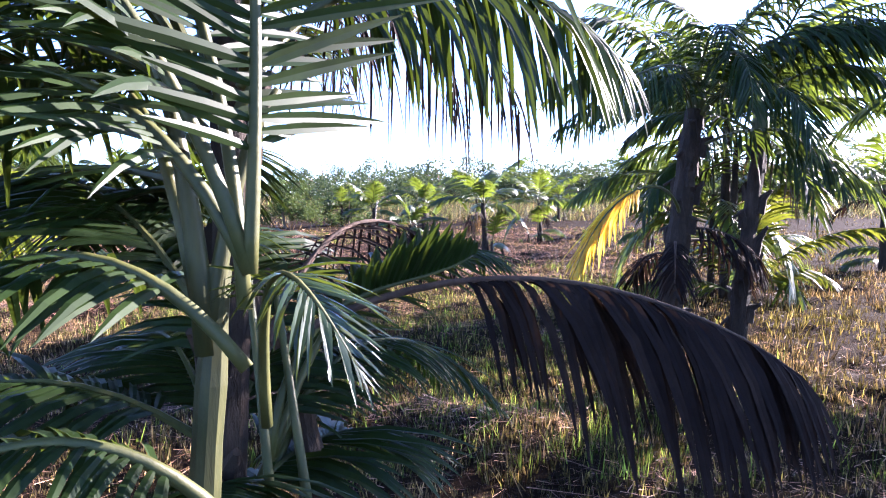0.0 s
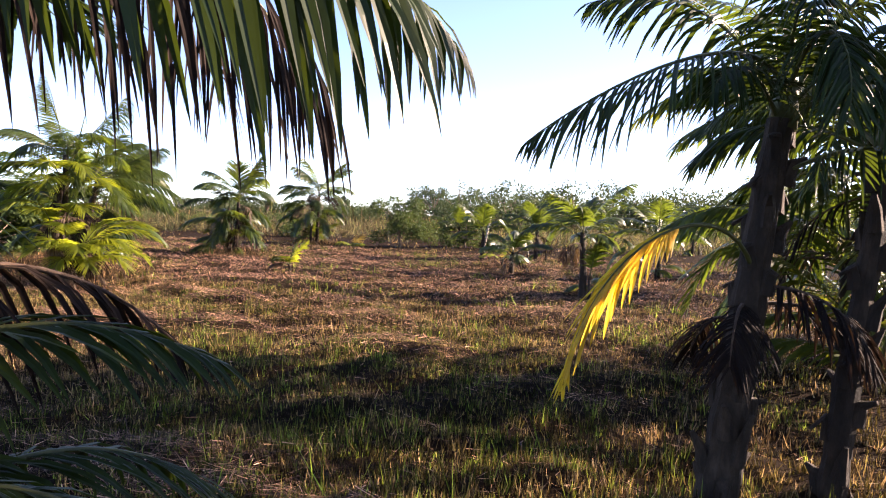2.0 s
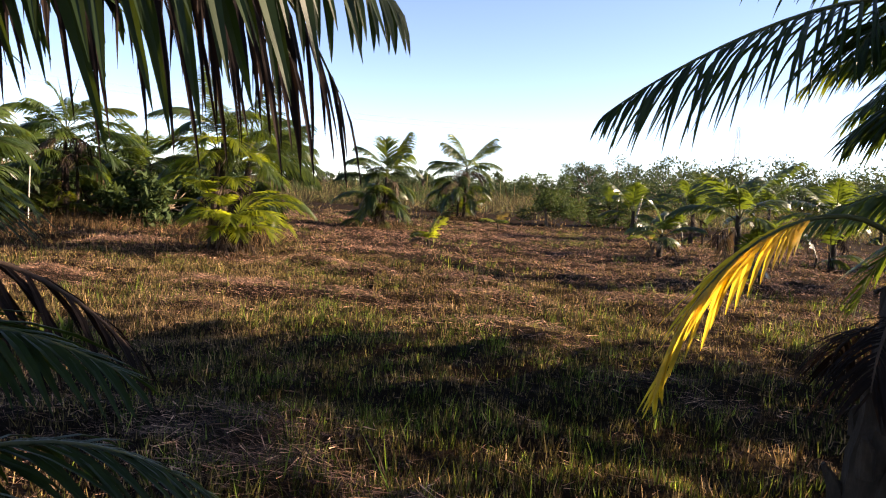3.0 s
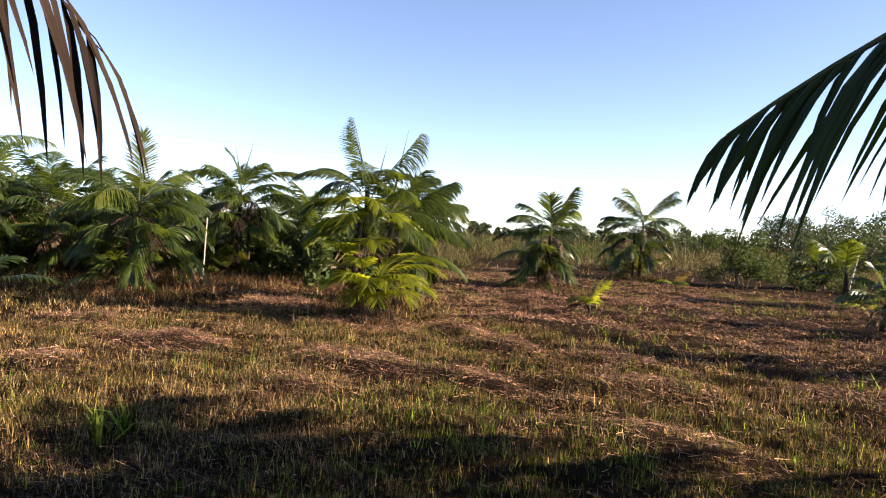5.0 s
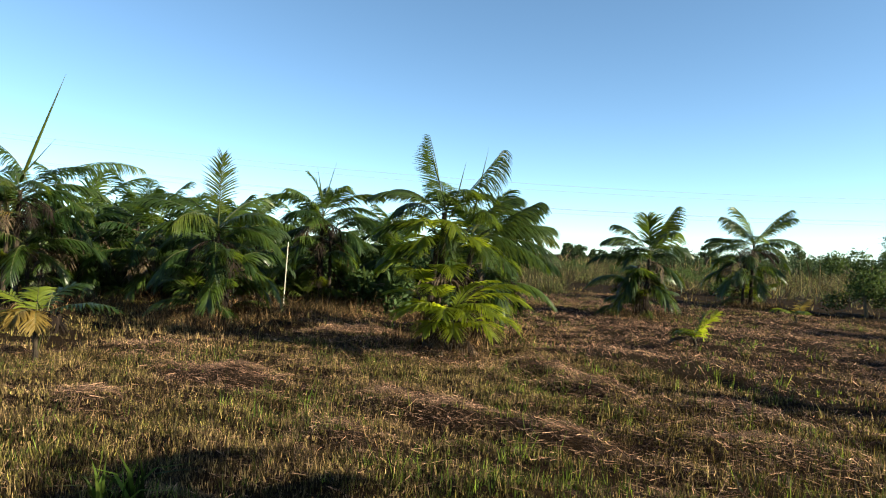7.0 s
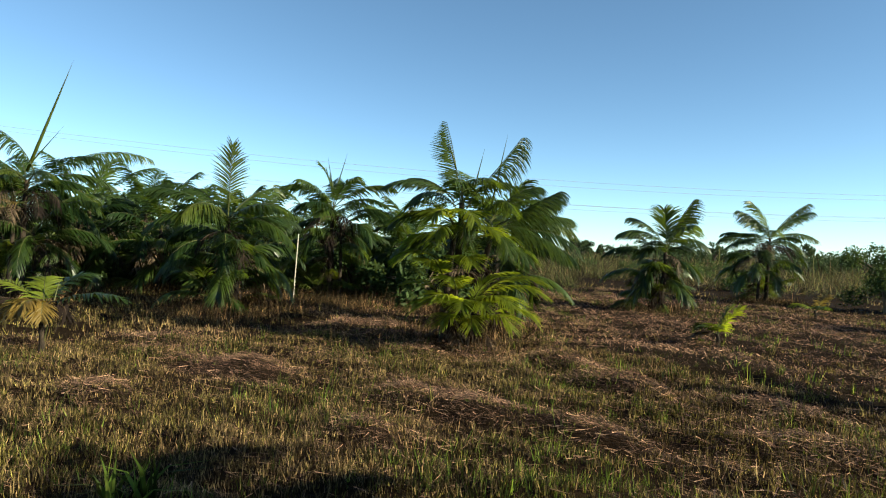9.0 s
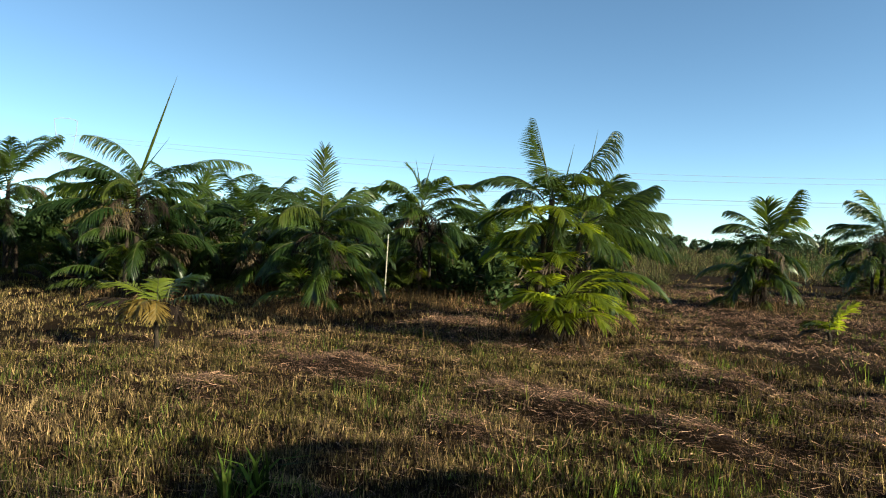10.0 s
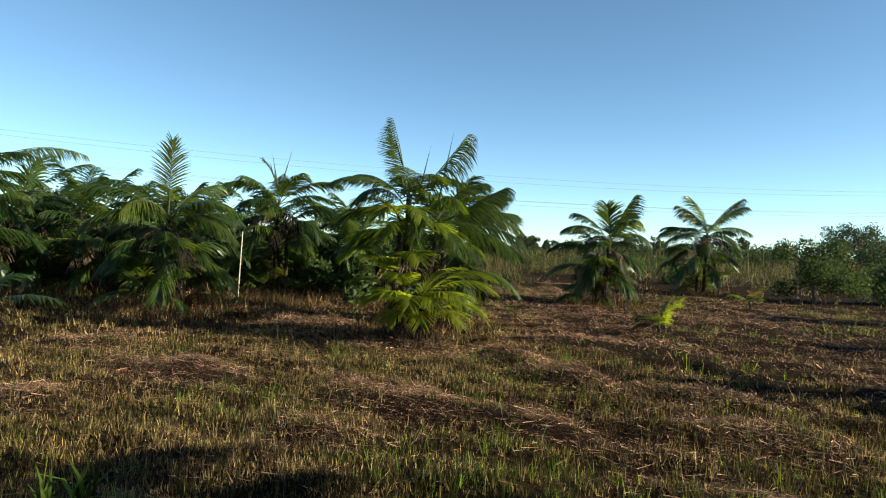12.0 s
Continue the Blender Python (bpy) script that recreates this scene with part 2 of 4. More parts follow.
def leaflets(P, rng, pairs, length, width, droop, s0=0.2, lift=0.15, spread=(66, 30), ragged=0.12, gap=0.0, taper=0.45, far=False, wild=None):
    """Both rows of leaflets on the rachis P, as an array (leaflet, section * 3, xyz); wild: how unruly they stand."""
    wild = wild or (0.45 if far else 1.0)
    sect, wide = (SECT_FAR, WIDE_FAR) if far else (SECT, WIDE)
    m = len(P)
    s = np.repeat(np.linspace(s0, 0.995, pairs), 2) + rng.uniform(-0.25, 0.25, 2 * pairs) * wild * (1 - s0) / pairs
    s = np.clip(s, s0, 1.0)
    side = np.tile([1.0, -1.0], pairs)
    u = s * (m - 1)
    i = np.minimum(u.astype(int), m - 2)
    f = (u - i)[:, None]
    base = P[i] * (1 - f) + P[i + 1] * f
    T = norm(np.gradient(P, axis=0))
    T = norm(T[i] * (1 - f) + T[i + 1] * f)
    up = np.array([0, 0, 1.0])
    S = np.cross(T, up)
    flat = np.linalg.norm(S, axis=1, keepdims=True)
    S = np.where(flat > 0.05, S / (flat + 1e-9), np.array([[1.0, 0, 0]]))
    N = np.cross(S, T)
    q = (s - s0) / (1 - s0)
    ang = np.radians(spread[0] + (spread[1] - spread[0]) * q + rng.normal(0, 8 if far else 5, len(s)) * wild)[:, None]
    d0 = norm(np.cos(ang) * T + np.sin(ang) * side[:, None] * S + (lift + rng.normal(0, 0.07, (len(s), 1)) * wild) * N)
    L = length * (0.45 + 0.55 * np.sin(np.pi * np.clip(0.12 + 0.78 * q, 0, 1))) * (1 + np.clip(rng.normal(0, 0.2 if far else ragged, len(s)) * wild, -0.4, 0.25))
    L = L * (1 - taper * np.clip((q - 0.5) / 0.5, 0, 1) ** 1.3)
    keep = rng.uniform(0, 1, len(s)) >= gap
    base, T, d0, L, N = base[keep], T[keep], d0[keep], L[keep], N[keep]
    n = len(base)
    dr = droop * (1 + np.clip(rng.normal(0, 0.25, n) * wild, -0.5, 0.5))[:, None]
    pts, dirs, p = [], [], base
    dr = dr * (0.3 + 0.7 * np.linalg.norm(T[:, :2], axis=1, keepdims=True) ** 1.5)
    for k, t in enumerate(sect):
        d = norm(d0 + np.array([0, 0, -1.0]) * dr * t ** 0.9)
        if k:
            p = p + (d + dirs[-1]) / 2 * (sect[k] - sect[k - 1]) * L[:, None]
        pts.append(p)
        dirs.append(d)
    cols = 2 if far else 3
    out = np.zeros((n, len(sect) * cols, 3))
    twist = rng.uniform(-0.6, 0.6, (n, 1)) * wild
    wd = width * (0.45 + 0.55 * L / length) * (1 + rng.normal(0, 0.1, n))
    for k in range(len(sect)):
        B = norm(T - (T * dirs[k]).sum(1, keepdims=True) * dirs[k])
        Q = np.cross(dirs[k], B)
        h = (wd * wide[k] / 2)[:, None]
        if far:
            B = norm(B + twist * Q)
            out[:, k * 2] = pts[k] - B * h
            out[:, k * 2 + 1] = pts[k] + B * h
            continue
        out[:, k * 3] = pts[k] - B * h + Q * h * 0.35
        out[:, k * 3 + 1] = pts[k]
        out[:, k * 3 + 2] = pts[k] + B * h + Q * h * 0.35
    return out


LEAF_FACES = [(k * 3 + j, k * 3 + j + 1, k * 3 + j + 4, k * 3 + j + 3) for k in range(len(SECT) - 1) for j in range(2)]
FAR_FACES = [(k * 2, k * 2 + 1, k * 2 + 3, k * 2 + 2) for k in range(len(SECT_FAR) - 1)]


def frond(parent, P, rng, pairs=36, length=0.5, width=0.032, droop=0.8, thick=0.014, leaf=None, stalk=None, name="frond", label="", single=False, **kw):
    """One feather frond: rachis and leaflets, under its palm; single keeps each leaflet a mesh of its own."""
    P = np.asarray(P, float)
    leaf, stalk = leaf or M_LEAF, stalk or M_RACHIS
    rv, rf = tube(P, np.linspace(thick, thick * 0.18, len(P)), 6)
    blades = leaflets(P, rng, pairs, length, width, droop, **kw)
    if single:
        ob = part(name, mesh_of(name, rv, rf, [stalk], smooth=True), parent, label)
        for b in blades:
            part("leaflet", mesh_of("leaflet", b, LEAF_FACES, [leaf]), ob)
        return ob
    verts, faces, idx = [tuple(v) for v in rv], list(rf), [0] * len(rf)
    o = len(verts)
    quads = FAR_FACES if kw.get("far") else LEAF_FACES
    for b in blades:
        verts.extend(map(tuple, b))
        faces.extend(tuple(o + v for v in fc) for fc in quads)
        idx.extend([1] * len(quads))
        o += len(b)
    return part(name, mesh_of(name, verts, faces, [stalk, leaf], idx), parent, label)


def stem(parent, base, top, r0, r1, rng, name="stem", mat=None, boots=0):
    """A ringed palm stem with old leaf bases."""
    n = 14
    t = np.linspace(0, 1, n)[:, None]
    pts = np.asarray(base) * (1 - t) + np.asarray(top) * t
    pts[:, :2] += 0.02 * np.sin(t * 5 + rng.uniform(0, 6)) * t
    r = np.linspace(r0, r1, n) * (1 + 0.1 * (np.arange(n) % 2)) * (1 + rng.normal(0, 0.04, n))
    v, f = tube(pts, r, 10)
    ob = part(name, mesh_of(name, v, f, [mat or M_STEM], smooth=False), parent)
    for k in range(boots):
        q = (k + 0.5) / boots
        w = 2.4 * k + rng.uniform(-0.4, 0.4)
        d = np.array([math.cos(w), math.sin(w), 0.0])
        p = np.asarray(base) * (1 - q) + np.asarray(top) * q + d * (r0 * (1 - q) + r1 * q) * 0.85
        l = rng.uniform(0.1, 0.26)
        hang = rng.uniform(-0.5, 1.0)
        bv, bf = tube([p - np.array([0, 0, 0.1]), p + d * 0.03 + np.array([0, 0, 0.02]), p + d * (0.05 + 0.25 * l) + np.array([0, 0, l * hang])], [0.05, 0.035, 0.012], 6)
        part("leaf_base", mesh_of("leaf_base", bv, bf, [mat or M_STEM]), ob)
    return ob


def spear(parent, base, top, r=0.018, label="unopened spear leaf"):
    pts = np.linspace(base, top, 6)
    v, f = tube(pts, [r, r * 1.2, r, r * 0.7, r * 0.4, 0.001], 6)
    return part("spear_leaf", mesh_of("spear_leaf", v, f, [M_LEAF_MID], smooth=True), parent, label)


HEAPS = [(-6.3, 7.4, 0.55), (-6.8, 6.9, 0.4), (-8.7, 7.0, 0.6), (-8.9, 10.8, 0.8), (-4.2, 8.5, 0.5), (-3.6, 8.7, 0.4), (-3.2, 7.2, 0.3), (-5.1, 11.6, 0.5), (-3.5, 10.9, 0.45), (-5.0, 13.7, 0.6), (-7.4, 17.6, 0.9), (-3.9, 13.8, 0.6), (-1.8, 11.5, 0.4), (-2.3, 9.0, 0.35),
         (-5.6, 5.6, 0.4), (-4.9, 19.3, 1.0), (-7.2, 10.6, 0.9), (-12.5, 10.5, 1.5), (1.6, 4.3, 0.3), (0.1, 4.7, 0.45), (0.5, 4.35, 0.35), (2.0, 7.4, 0.4), (0.3, 8.6, 0.5), (-0.9, 10.3, 0.5), (1.0, 11.8, 0.6)]


def mound(x, y):
    w = 0 * x
    for hx, hy, r in HEAPS:
        w = w + np.exp(-(((x - hx) * 0.7) ** 2 + ((y - hy) * 1.3) ** 2) / r ** 2)
    return np.clip(w, 0, 1)


def ground_z(x, y):
    z = 0.02 * np.sin(0.9 * x + 0.4 * y) + 0.02 * np.sin(1.7 * y - 0.6 * x + 1.0)
    z = z + 0.026 * np.sin(2.6 * x + 3.9 * y + 1.5 * np.sin(1.1 * y)) + 0.022 * np.sin(5.3 * y - 3.7 * x + 1.3 * np.sin(1.9 * x))
    z = z + 0.02 * np.sin(7.1 * x + 2.3 * y + 2.0 * np.sin(1.3 * y)) * np.sin(6.2 * y - 1.9 * x) + 0.016 * np.sin(4.3 * x - 8.1 * y + 1.7 * np.sin(2.1 * x))
    return z + 0.07 * mound(x, y)


# ---- ground ----
gx = np.sinh(np.linspace(-7.6, 7.6, 301)) * 3.0 - 4.0
gy = np.sinh(np.linspace(-7.6, 7.6, 301)) * 3.0 + 7.0
GX, GY = np.meshgrid(gx, gy, indexing="ij")
near_w = np.exp(-((GX + 4) ** 2 + (GY - 7) ** 2) / 60.0 ** 2)
GZ = ground_z(GX, GY) * near_w
k = np.arange(300 * 301).reshape(300, 301)[:, :300]
gq = np.stack([k, k + 301, k + 302, k + 1], -1).reshape(-1, 4)
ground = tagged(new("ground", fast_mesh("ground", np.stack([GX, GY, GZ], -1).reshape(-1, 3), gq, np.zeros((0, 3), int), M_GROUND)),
                "flat mown plantation soil covered with dry cut straw", "ground", kind="structure")


# ---- palms ----
def crown(palm, c, rng, count, length, elev=(78, 25), bend=(40, 75), az0=0.0, leaf=None, pairs=38, leaf_len=0.6, droop=1.5, thick=0.014, dead=0, width=0.036):
    """Fronds round a crown, young ones upright and old ones hanging."""
    for i in range(count):
        q = i / max(count - 1, 1)
        az = az0 + 137.5 * i + rng.uniform(-15, 15)
        e = elev[0] + (elev[1] - elev[0]) * q + rng.normal(0, 6)
        L = length * (0.85 + 0.25 * math.sin(math.pi * q)) * rng.uniform(0.85, 1.12)
        P = arc(c + np.array([0, 0, -0.18 * q]), az, e, L, (bend[0] + (bend[1] - bend[0]) * q) * rng.uniform(0.8, 1.2))
        frond(palm, P, rng, pairs, leaf_len * rng.uniform(0.85, 1.1), width, droop, thick, leaf or M_LEAF, spread=(52, 22), taper=0.3, lift=rng.uniform(-0.1, 0.25), far=True)
    for i in range(dead):
        az = az0 + 50 + 111 * i
        P = arc(c + np.array([0, 0, -0.25]), az, 5 + rng.normal(0, 12), length * 0.65, 90)
        frond(palm, P, rng, int(pairs * 0.7), leaf_len * 0.8, width * 0.6, 2.6, thick, M_DRY if i % 3 == 0 else M_DEAD, M_RACHIS_DEAD, "dead_frond", "withered brown hanging frond", gap=0.2, far=True)


def palm(x, y, crown_z, seed, label, fronds=(), count=8, length=1.6, r=0.055, dead=3, spears=(), low=0, mid=0, leaf_len=0.66, width=0.036, pairs=42, leaf=None, top=78):
    """A young clump palm. fronds: hand-set ones as (azimuth, elevation, length, bend); mid: old fronds hanging below the crown; top: how steep the youngest crown fronds stand; low: suckers at the foot."""
    rng = np.random.default_rng(seed)
    p = tagged(empty("palm", (x, y, float(ground_z(x, y)))), label, "palm", "plantation palms")
    c = np.array([rng.uniform(-0.08, 0.08), rng.uniform(-0.08, 0.08), crown_z])
    stem(p, (0, 0, -0.05), c, r * 1.4, r * 0.8, rng)
    for k, (az, e, L, b) in enumerate(fronds):
        frond(p, arc(c, az, e, L, b), rng, pairs, leaf_len * (0.72 if e > 75 else 0.95), width * (0.8 if e > 75 else 0.9), 1.3 if e > 75 else 1.5, 0.015, M_LEAF_MID if k % 3 == 0 else M_LEAF, spread=(58, 22) if e > 75 else (50, 22), taper=0.3, lift=0.1 if e > 75 else (0.0 if e < 55 else -0.6), far=True)
    crown(p, c, rng, count, length, (top, 25), az0=rng.uniform(0, 360), leaf=leaf, dead=dead, leaf_len=leaf_len, width=width, pairs=pairs)
    if mid:
        for k in range(2):
            w = rng.uniform(0, 6.28)
            c2 = np.array([0.25 * math.cos(w), 0.25 * math.sin(w), crown_z * (0.82, 0.55)[k]])
            stem(p, (c2[0] * 1.2, c2[1] * 1.2, -0.05), c2, r, r * 0.6, rng)
            # the higher tier gets the darkened leaflets, for self-shadow inside the clump
            crown(p, c2, rng, mid + 2, length, (60, 0), (70, 100), math.degrees(w), leaf=leaf or (M_LEAF if k else M_LEAF_SHADED), pairs=pairs - 4, leaf_len=leaf_len, width=width, dead=4)
    for k in range(2 if low else 0):
        w = rng.uniform(0, 6.28)
        c2 = np.array([0.4 * math.cos(w), 0.4 * math.sin(w), 0.25 + 0.2 * k])
        stem(p, (c2[0], c2[1], -0.05), c2, r * 0.7, r * 0.4, rng)
        crown(p, c2, rng, low, length * 0.8, (75, 25), (50, 90), math.degrees(w), leaf=leaf or (M_LEAF if k else M_LEAF_MID), pairs=24, leaf_len=leaf_len * 0.75, width=width)
    for dx, dy, z0, z1 in spears:
        spear(p, c + np.array([0, 0, z0]), c + np.array([dx, dy, z1]), 0.016 if z1 < 2 else 0.036)
    return p


GREEN = "young green feather palm with arching fronds on mown field"
# the palm in the open, seen all through the later walk: RIGHT is the world azimuth of the picture's right hand there
RIGHT = 51
main_palm = tagged(empty("palm", (-7.15, 11.1, float(ground_z(-7.15, 11.1)))), "bushy green palm with yellow-green suckers at its foot", "palm", "plantation palms")
rng = np.random.default_rng(5)
RV = np.array([math.cos(radians(RIGHT)), math.sin(radians(RIGHT)), 0.0])   # towards the right
FV = np.array([RV[1], -RV[0], 0.0])                                        # towards the path


def at(right, toward, z):
    return RV * right + FV * toward + np.array([0, 0, z])


for base, top, r in (((0.0, 0.0, -0.05), (0.13, 0.0, 2.35), 0.06), ((0.35, -0.2, -0.05), (0.62, -0.15, 1.95), 0.055), ((-0.1, 0.25, -0.05), (0.0, 0.2, 2.0), 0.05), ((0.25, 0.3, -0.05), (0.3, 0.35, 0.6), 0.04)):
    stem(main_palm, at(*base), at(*top), r * 1.4, r * 0.7, rng, boots=6)
# start (right, toward, up), azimuth from the right, elevation, length, bend, leaflet length, droop, lift
for st, az, e, L, b, ll, dr, lf in (
        ((0.1, 0, 2.3), 172, 82, 1.4, 10, 0.5, 0.8, -1.2), ((0.2, 0, 2.35), 5, 50, 1.4, -6, 0.56, 4.5, -0.3), ((0.05, 0, 2.4), 178, 36, 1.25, 62, 0.48, 1.3, 0.0), ((0.0, 0, 2.35), 165, 50, 0.95, 60, 0.42, 1.2, -0.2),
        ((0.62, -0.1, 2.1), 4, 60, 1.0, 55, 0.46, 1.5, -0.3), ((0.75, -0.1, 2.0), -8, 36, 1.15, 10, 0.46, 1.6, -0.3), ((0.6, -0.1, 1.95), 6, 32, 1.35, 55, 0.55, 2.2, 0.0), ((0.6, 0, 1.8), -5, 22, 1.5, 62, 0.5, 2.4, 0.0),
        ((0.6, 0, 1.7), -30, 25, 1.4, 70, 0.55, 2.2, 0.0), ((0.6, 0, 1.8), 30, 40, 1.5, 70, 0.52, 1.8, 0.1), ((0.13, 0, 2.3), -60, 60, 1.0, 85, 0.46, 1.4, 0.0), ((0.13, 0, 2.25), 100, 62, 1.3, 60, 0.46, 1.2, 0.0),
        ((0.05, 0, 2.1), 190, 18, 1.1, 60, 0.48, 1.6, 0.1), ((0.6, 0, 1.7), -75, 30, 1.1, 90, 0.48, 1.8, 0.1), ((0.6, 0, 1.9), 80, 40, 1.3, 80, 0.48, 1.5, 0.1),
        ((0.2, 0.05, 2.25), -25, 66, 0.95, 90, 0.45, 1.5, 0.0), ((0.1, 0, 1.75), -80, 40, 0.9, 100, 0.45, 1.6, 0.0), ((0.4, 0, 1.7), -20, 45, 1.1, 85, 0.48, 1.8, 0.0), ((0.05, 0, 1.7), 190, 30, 1.0, 85, 0.46, 1.6, 0.0),
        ((0.15, 0.05, 2.2), -100, 66, 1.1, 100, 0.48, 2.0, 0.0), ((0.1, 0.05, 2.15), -140, 50, 1.15, 100, 0.48, 2.2, 0.0), ((0.5, 0, 2.0), -65, 58, 1.1, 105, 0.48, 2.2, 0.0), ((0.45, 0, 1.9), -110, 45, 1.0, 110, 0.48, 2.2, 0.0),
        ((0.0, 0, 1.5), 170, 40, 1.1, 95, 0.48, 2.0, 0.0), ((0.6, -0.1, 2.05), 20, 50, 1.2, 75, 0.5, 2.2, 0.0)):
    frond(main_palm, arc(at(*st), RIGHT + az, e, L, b), rng, 38, ll * (0.86 if lf < -0.8 else 1.08), 0.019 if lf < -0.8 else 0.021, dr * 0.8, 0.012, M_LEAF, spread=(50, 24), taper=0.6 if lf < -0.8 else 0.3, lift=lf, wild=0.45)
for st, az, e, L, b, ll in (
        ((0.0, 0.2, 2.0), 182, 30, 1.0, 65, 0.5), ((0.0, 0.2, 2.0), -160, 55, 0.9, 95, 0.46), ((0.0, 0.2, 1.95), -120, 55, 0.8, 115, 0.46), ((0.1, 0.2, 1.95), -70, 55, 0.8, 115, 0.46), ((0.0, 0.2, 1.5), -150, 55, 0.9, 105, 0.46), ((0.1, 0.25, 1.2), -70, 60, 0.8, 110, 0.45), ((0.0, 0.2, 1.7), -110, 50, 0.9, 110, 0.48), ((0.1, 0.2, 1.7), -40, 48, 0.9, 95, 0.46), ((0.2, 0.2, 1.65), -5, 40, 0.9, 80, 0.46),
        ((-0.1, 0.2, 1.3), 200, 45, 0.9, 95, 0.45), ((-0.1, 0.25, 1.0), -120, 70, 0.8, 95, 0.42),
        ((0.3, 0.35, 0.6), -15, 52, 1.35, 85, 0.5), ((0.3, 0.35, 0.55), -50, 50, 1.15, 90, 0.5), ((0.25, 0.4, 0.5), -95, 55, 0.9, 95, 0.46), ((0.2, 0.35, 0.55), 200, 45, 0.9, 90, 0.45), ((0.3, 0.3, 0.6), 10, 58, 1.45, 85, 0.48),
        ((0.2, 0.35, 0.5), -130, 60, 0.9, 85, 0.45), ((0.3, 0.4, 0.6), -30, 72, 1.0, 65, 0.42), ((0.1, 0.3, 0.8), -100, 65, 0.8, 95, 0.42), ((0.1, 0.3, 0.6), 175, 60, 1.0, 80, 0.42),
        ((0.35, 0.4, 0.3), -90, 60, 0.85, 115, 0.44), ((0.4, 0.4, 0.3), -45, 58, 0.95, 115, 0.46), ((0.45, 0.35, 0.35), -12, 56, 1.1, 110, 0.46), ((0.25, 0.4, 0.3), -125, 60, 0.8, 115, 0.42), ((0.3, 0.45, 0.45), -70, 66, 0.9, 110, 0.44)):
    frond(main_palm, arc(at(*st), RIGHT + az, e, L, b), rng, 30, ll * 1.05, 0.029, 0.8, 0.012, M_LEAF_YG, None, "frond", "yellow-green sucker frond", spread=(54, 28), taper=0.25, wild=0.5)
for i in range(22):
    az, z = 137.5 * i, (0.25, 0.45, 0.75, 1.2)[i % 4]
    frond(main_palm, arc(at(rng.uniform(-0.1, 0.5), rng.uniform(-0.1, 0.3), z), az, 15 + rng.normal(0, 15), rng.uniform(0.5, 0.9), 110), rng, 16, 0.35, 0.022, 2.6, 0.012, M_DRY if i % 3 else M_DEAD, M_RACHIS_DEAD, "dead_frond", "withered brown hanging frond", gap=0.15)
for a0, b0 in (((0.25, 0, 2.3), (0.45, 0, 3.25)), ((0.6, 0, 2.3), (0.82, 0, 3.5)), ((0.0, 0, 2.9), (-0.18, 0, 3.45))):
    spear(main_palm, at(*a0), at(*b0), 0.013)
palm(-8.4, 13.2, 1.75, 12, GREEN, [(RIGHT, 45, 1.6, 80), (RIGHT - 10, 62, 1.6, 50), (RIGHT + 10, 20, 1.5, 70)], count=6, length=1.5, mid=5, dead=3)
palm(-9.99, 21.05, 1.95, 13, GREEN, [(RIGHT + 5, 68, 1.6, 15), (RIGHT + 180, 45, 1.5, 75), (RIGHT + 15, 35, 1.4, 75)], count=6, length=1.4, mid=6, low=5, dead=2)
palm(-11.2, 29.5, 2.4, 14, GREEN, [(RIGHT, 58, 2.0, 30), (RIGHT + 180, 60, 1.7, 50), (RIGHT + 5, 25, 1.9, 55), (RIGHT + 175, 20, 1.8, 50), (RIGHT + 190, 5, 1.8, 40)], count=5, length=1.7, mid=7, low=7, dead=6)
palm(-12.9, 9.33, 2.0, 15, GREEN, [(RIGHT - 65, 83, 1.6, 10), (RIGHT + 180, 55, 1.9, 80), (RIGHT, 42, 1.5, 80), (RIGHT - 100, 30, 1.8, 70), (RIGHT + 190, 20, 1.8, 70), (RIGHT - 10, 10, 1.6, 60)], count=6, length=1.6, mid=7, low=7, dead=4, top=45)
palm(-14.7, 12.9, 2.5, 16, GREEN, [(RIGHT, 48, 1.8, 65), (RIGHT + 180, 52, 1.6, 75), (RIGHT + 30, 25, 1.6, 70)], count=7, length=1.5, mid=7, low=6, dead=5, spears=[(0.2, 0.25, 0.3, 1.5), (-0.15, -0.15, 0.3, 1.35)])
palm(-15.1, 15.8, 1.7, 17, GREEN, [(RIGHT + 180, 60, 1.6, 55)], count=7, length=1.6, mid=6, low=5, dead=2)
clump = palm(-17.0, 6.0, 2.75, 18, "large dense palm clump with drooping old fronds", [(RIGHT + 190, 15, 2.3, 50), (RIGHT, 5, 2.0, 60), (RIGHT + 200, 35, 2.2, 70), (RIGHT - 80, 20, 2.0, 70)],
     count=8, length=2.0, mid=9, low=6, dead=8, leaf_len=0.6, spears=[(0.62, 0.78, 0.2, 2.85), (0.5, 0.65, 0.3, 1.3)], top=40)
rng = np.random.default_rng(18)
for az, z, e, L, b, ll, mat in ((264, 2.7, 75, 2.1, 80, 0.66, M_LEAF), (84, 2.75, 44, 2.7, 64, 0.55, M_LEAF), (262, 2.3, 34, 2.3, 58, 0.6, M_LEAF_YG), (275, 2.1, 20, 1.9, 60, 0.55, M_OLD)):
    frond(clump, arc((0.1, 0.25, z), az, e, L, b), rng, 44, ll, 0.03, 3.2, 0.016, mat, spread=(52, 22), taper=0.35, lift=0.0, far=True)
palm(-21.6, 3.0, 2.9, 19, GREEN, [(RIGHT + 20, 65, 2.0, 40)], count=9, length=2.0, mid=8, low=6, dead=4, leaf_len=0.6)
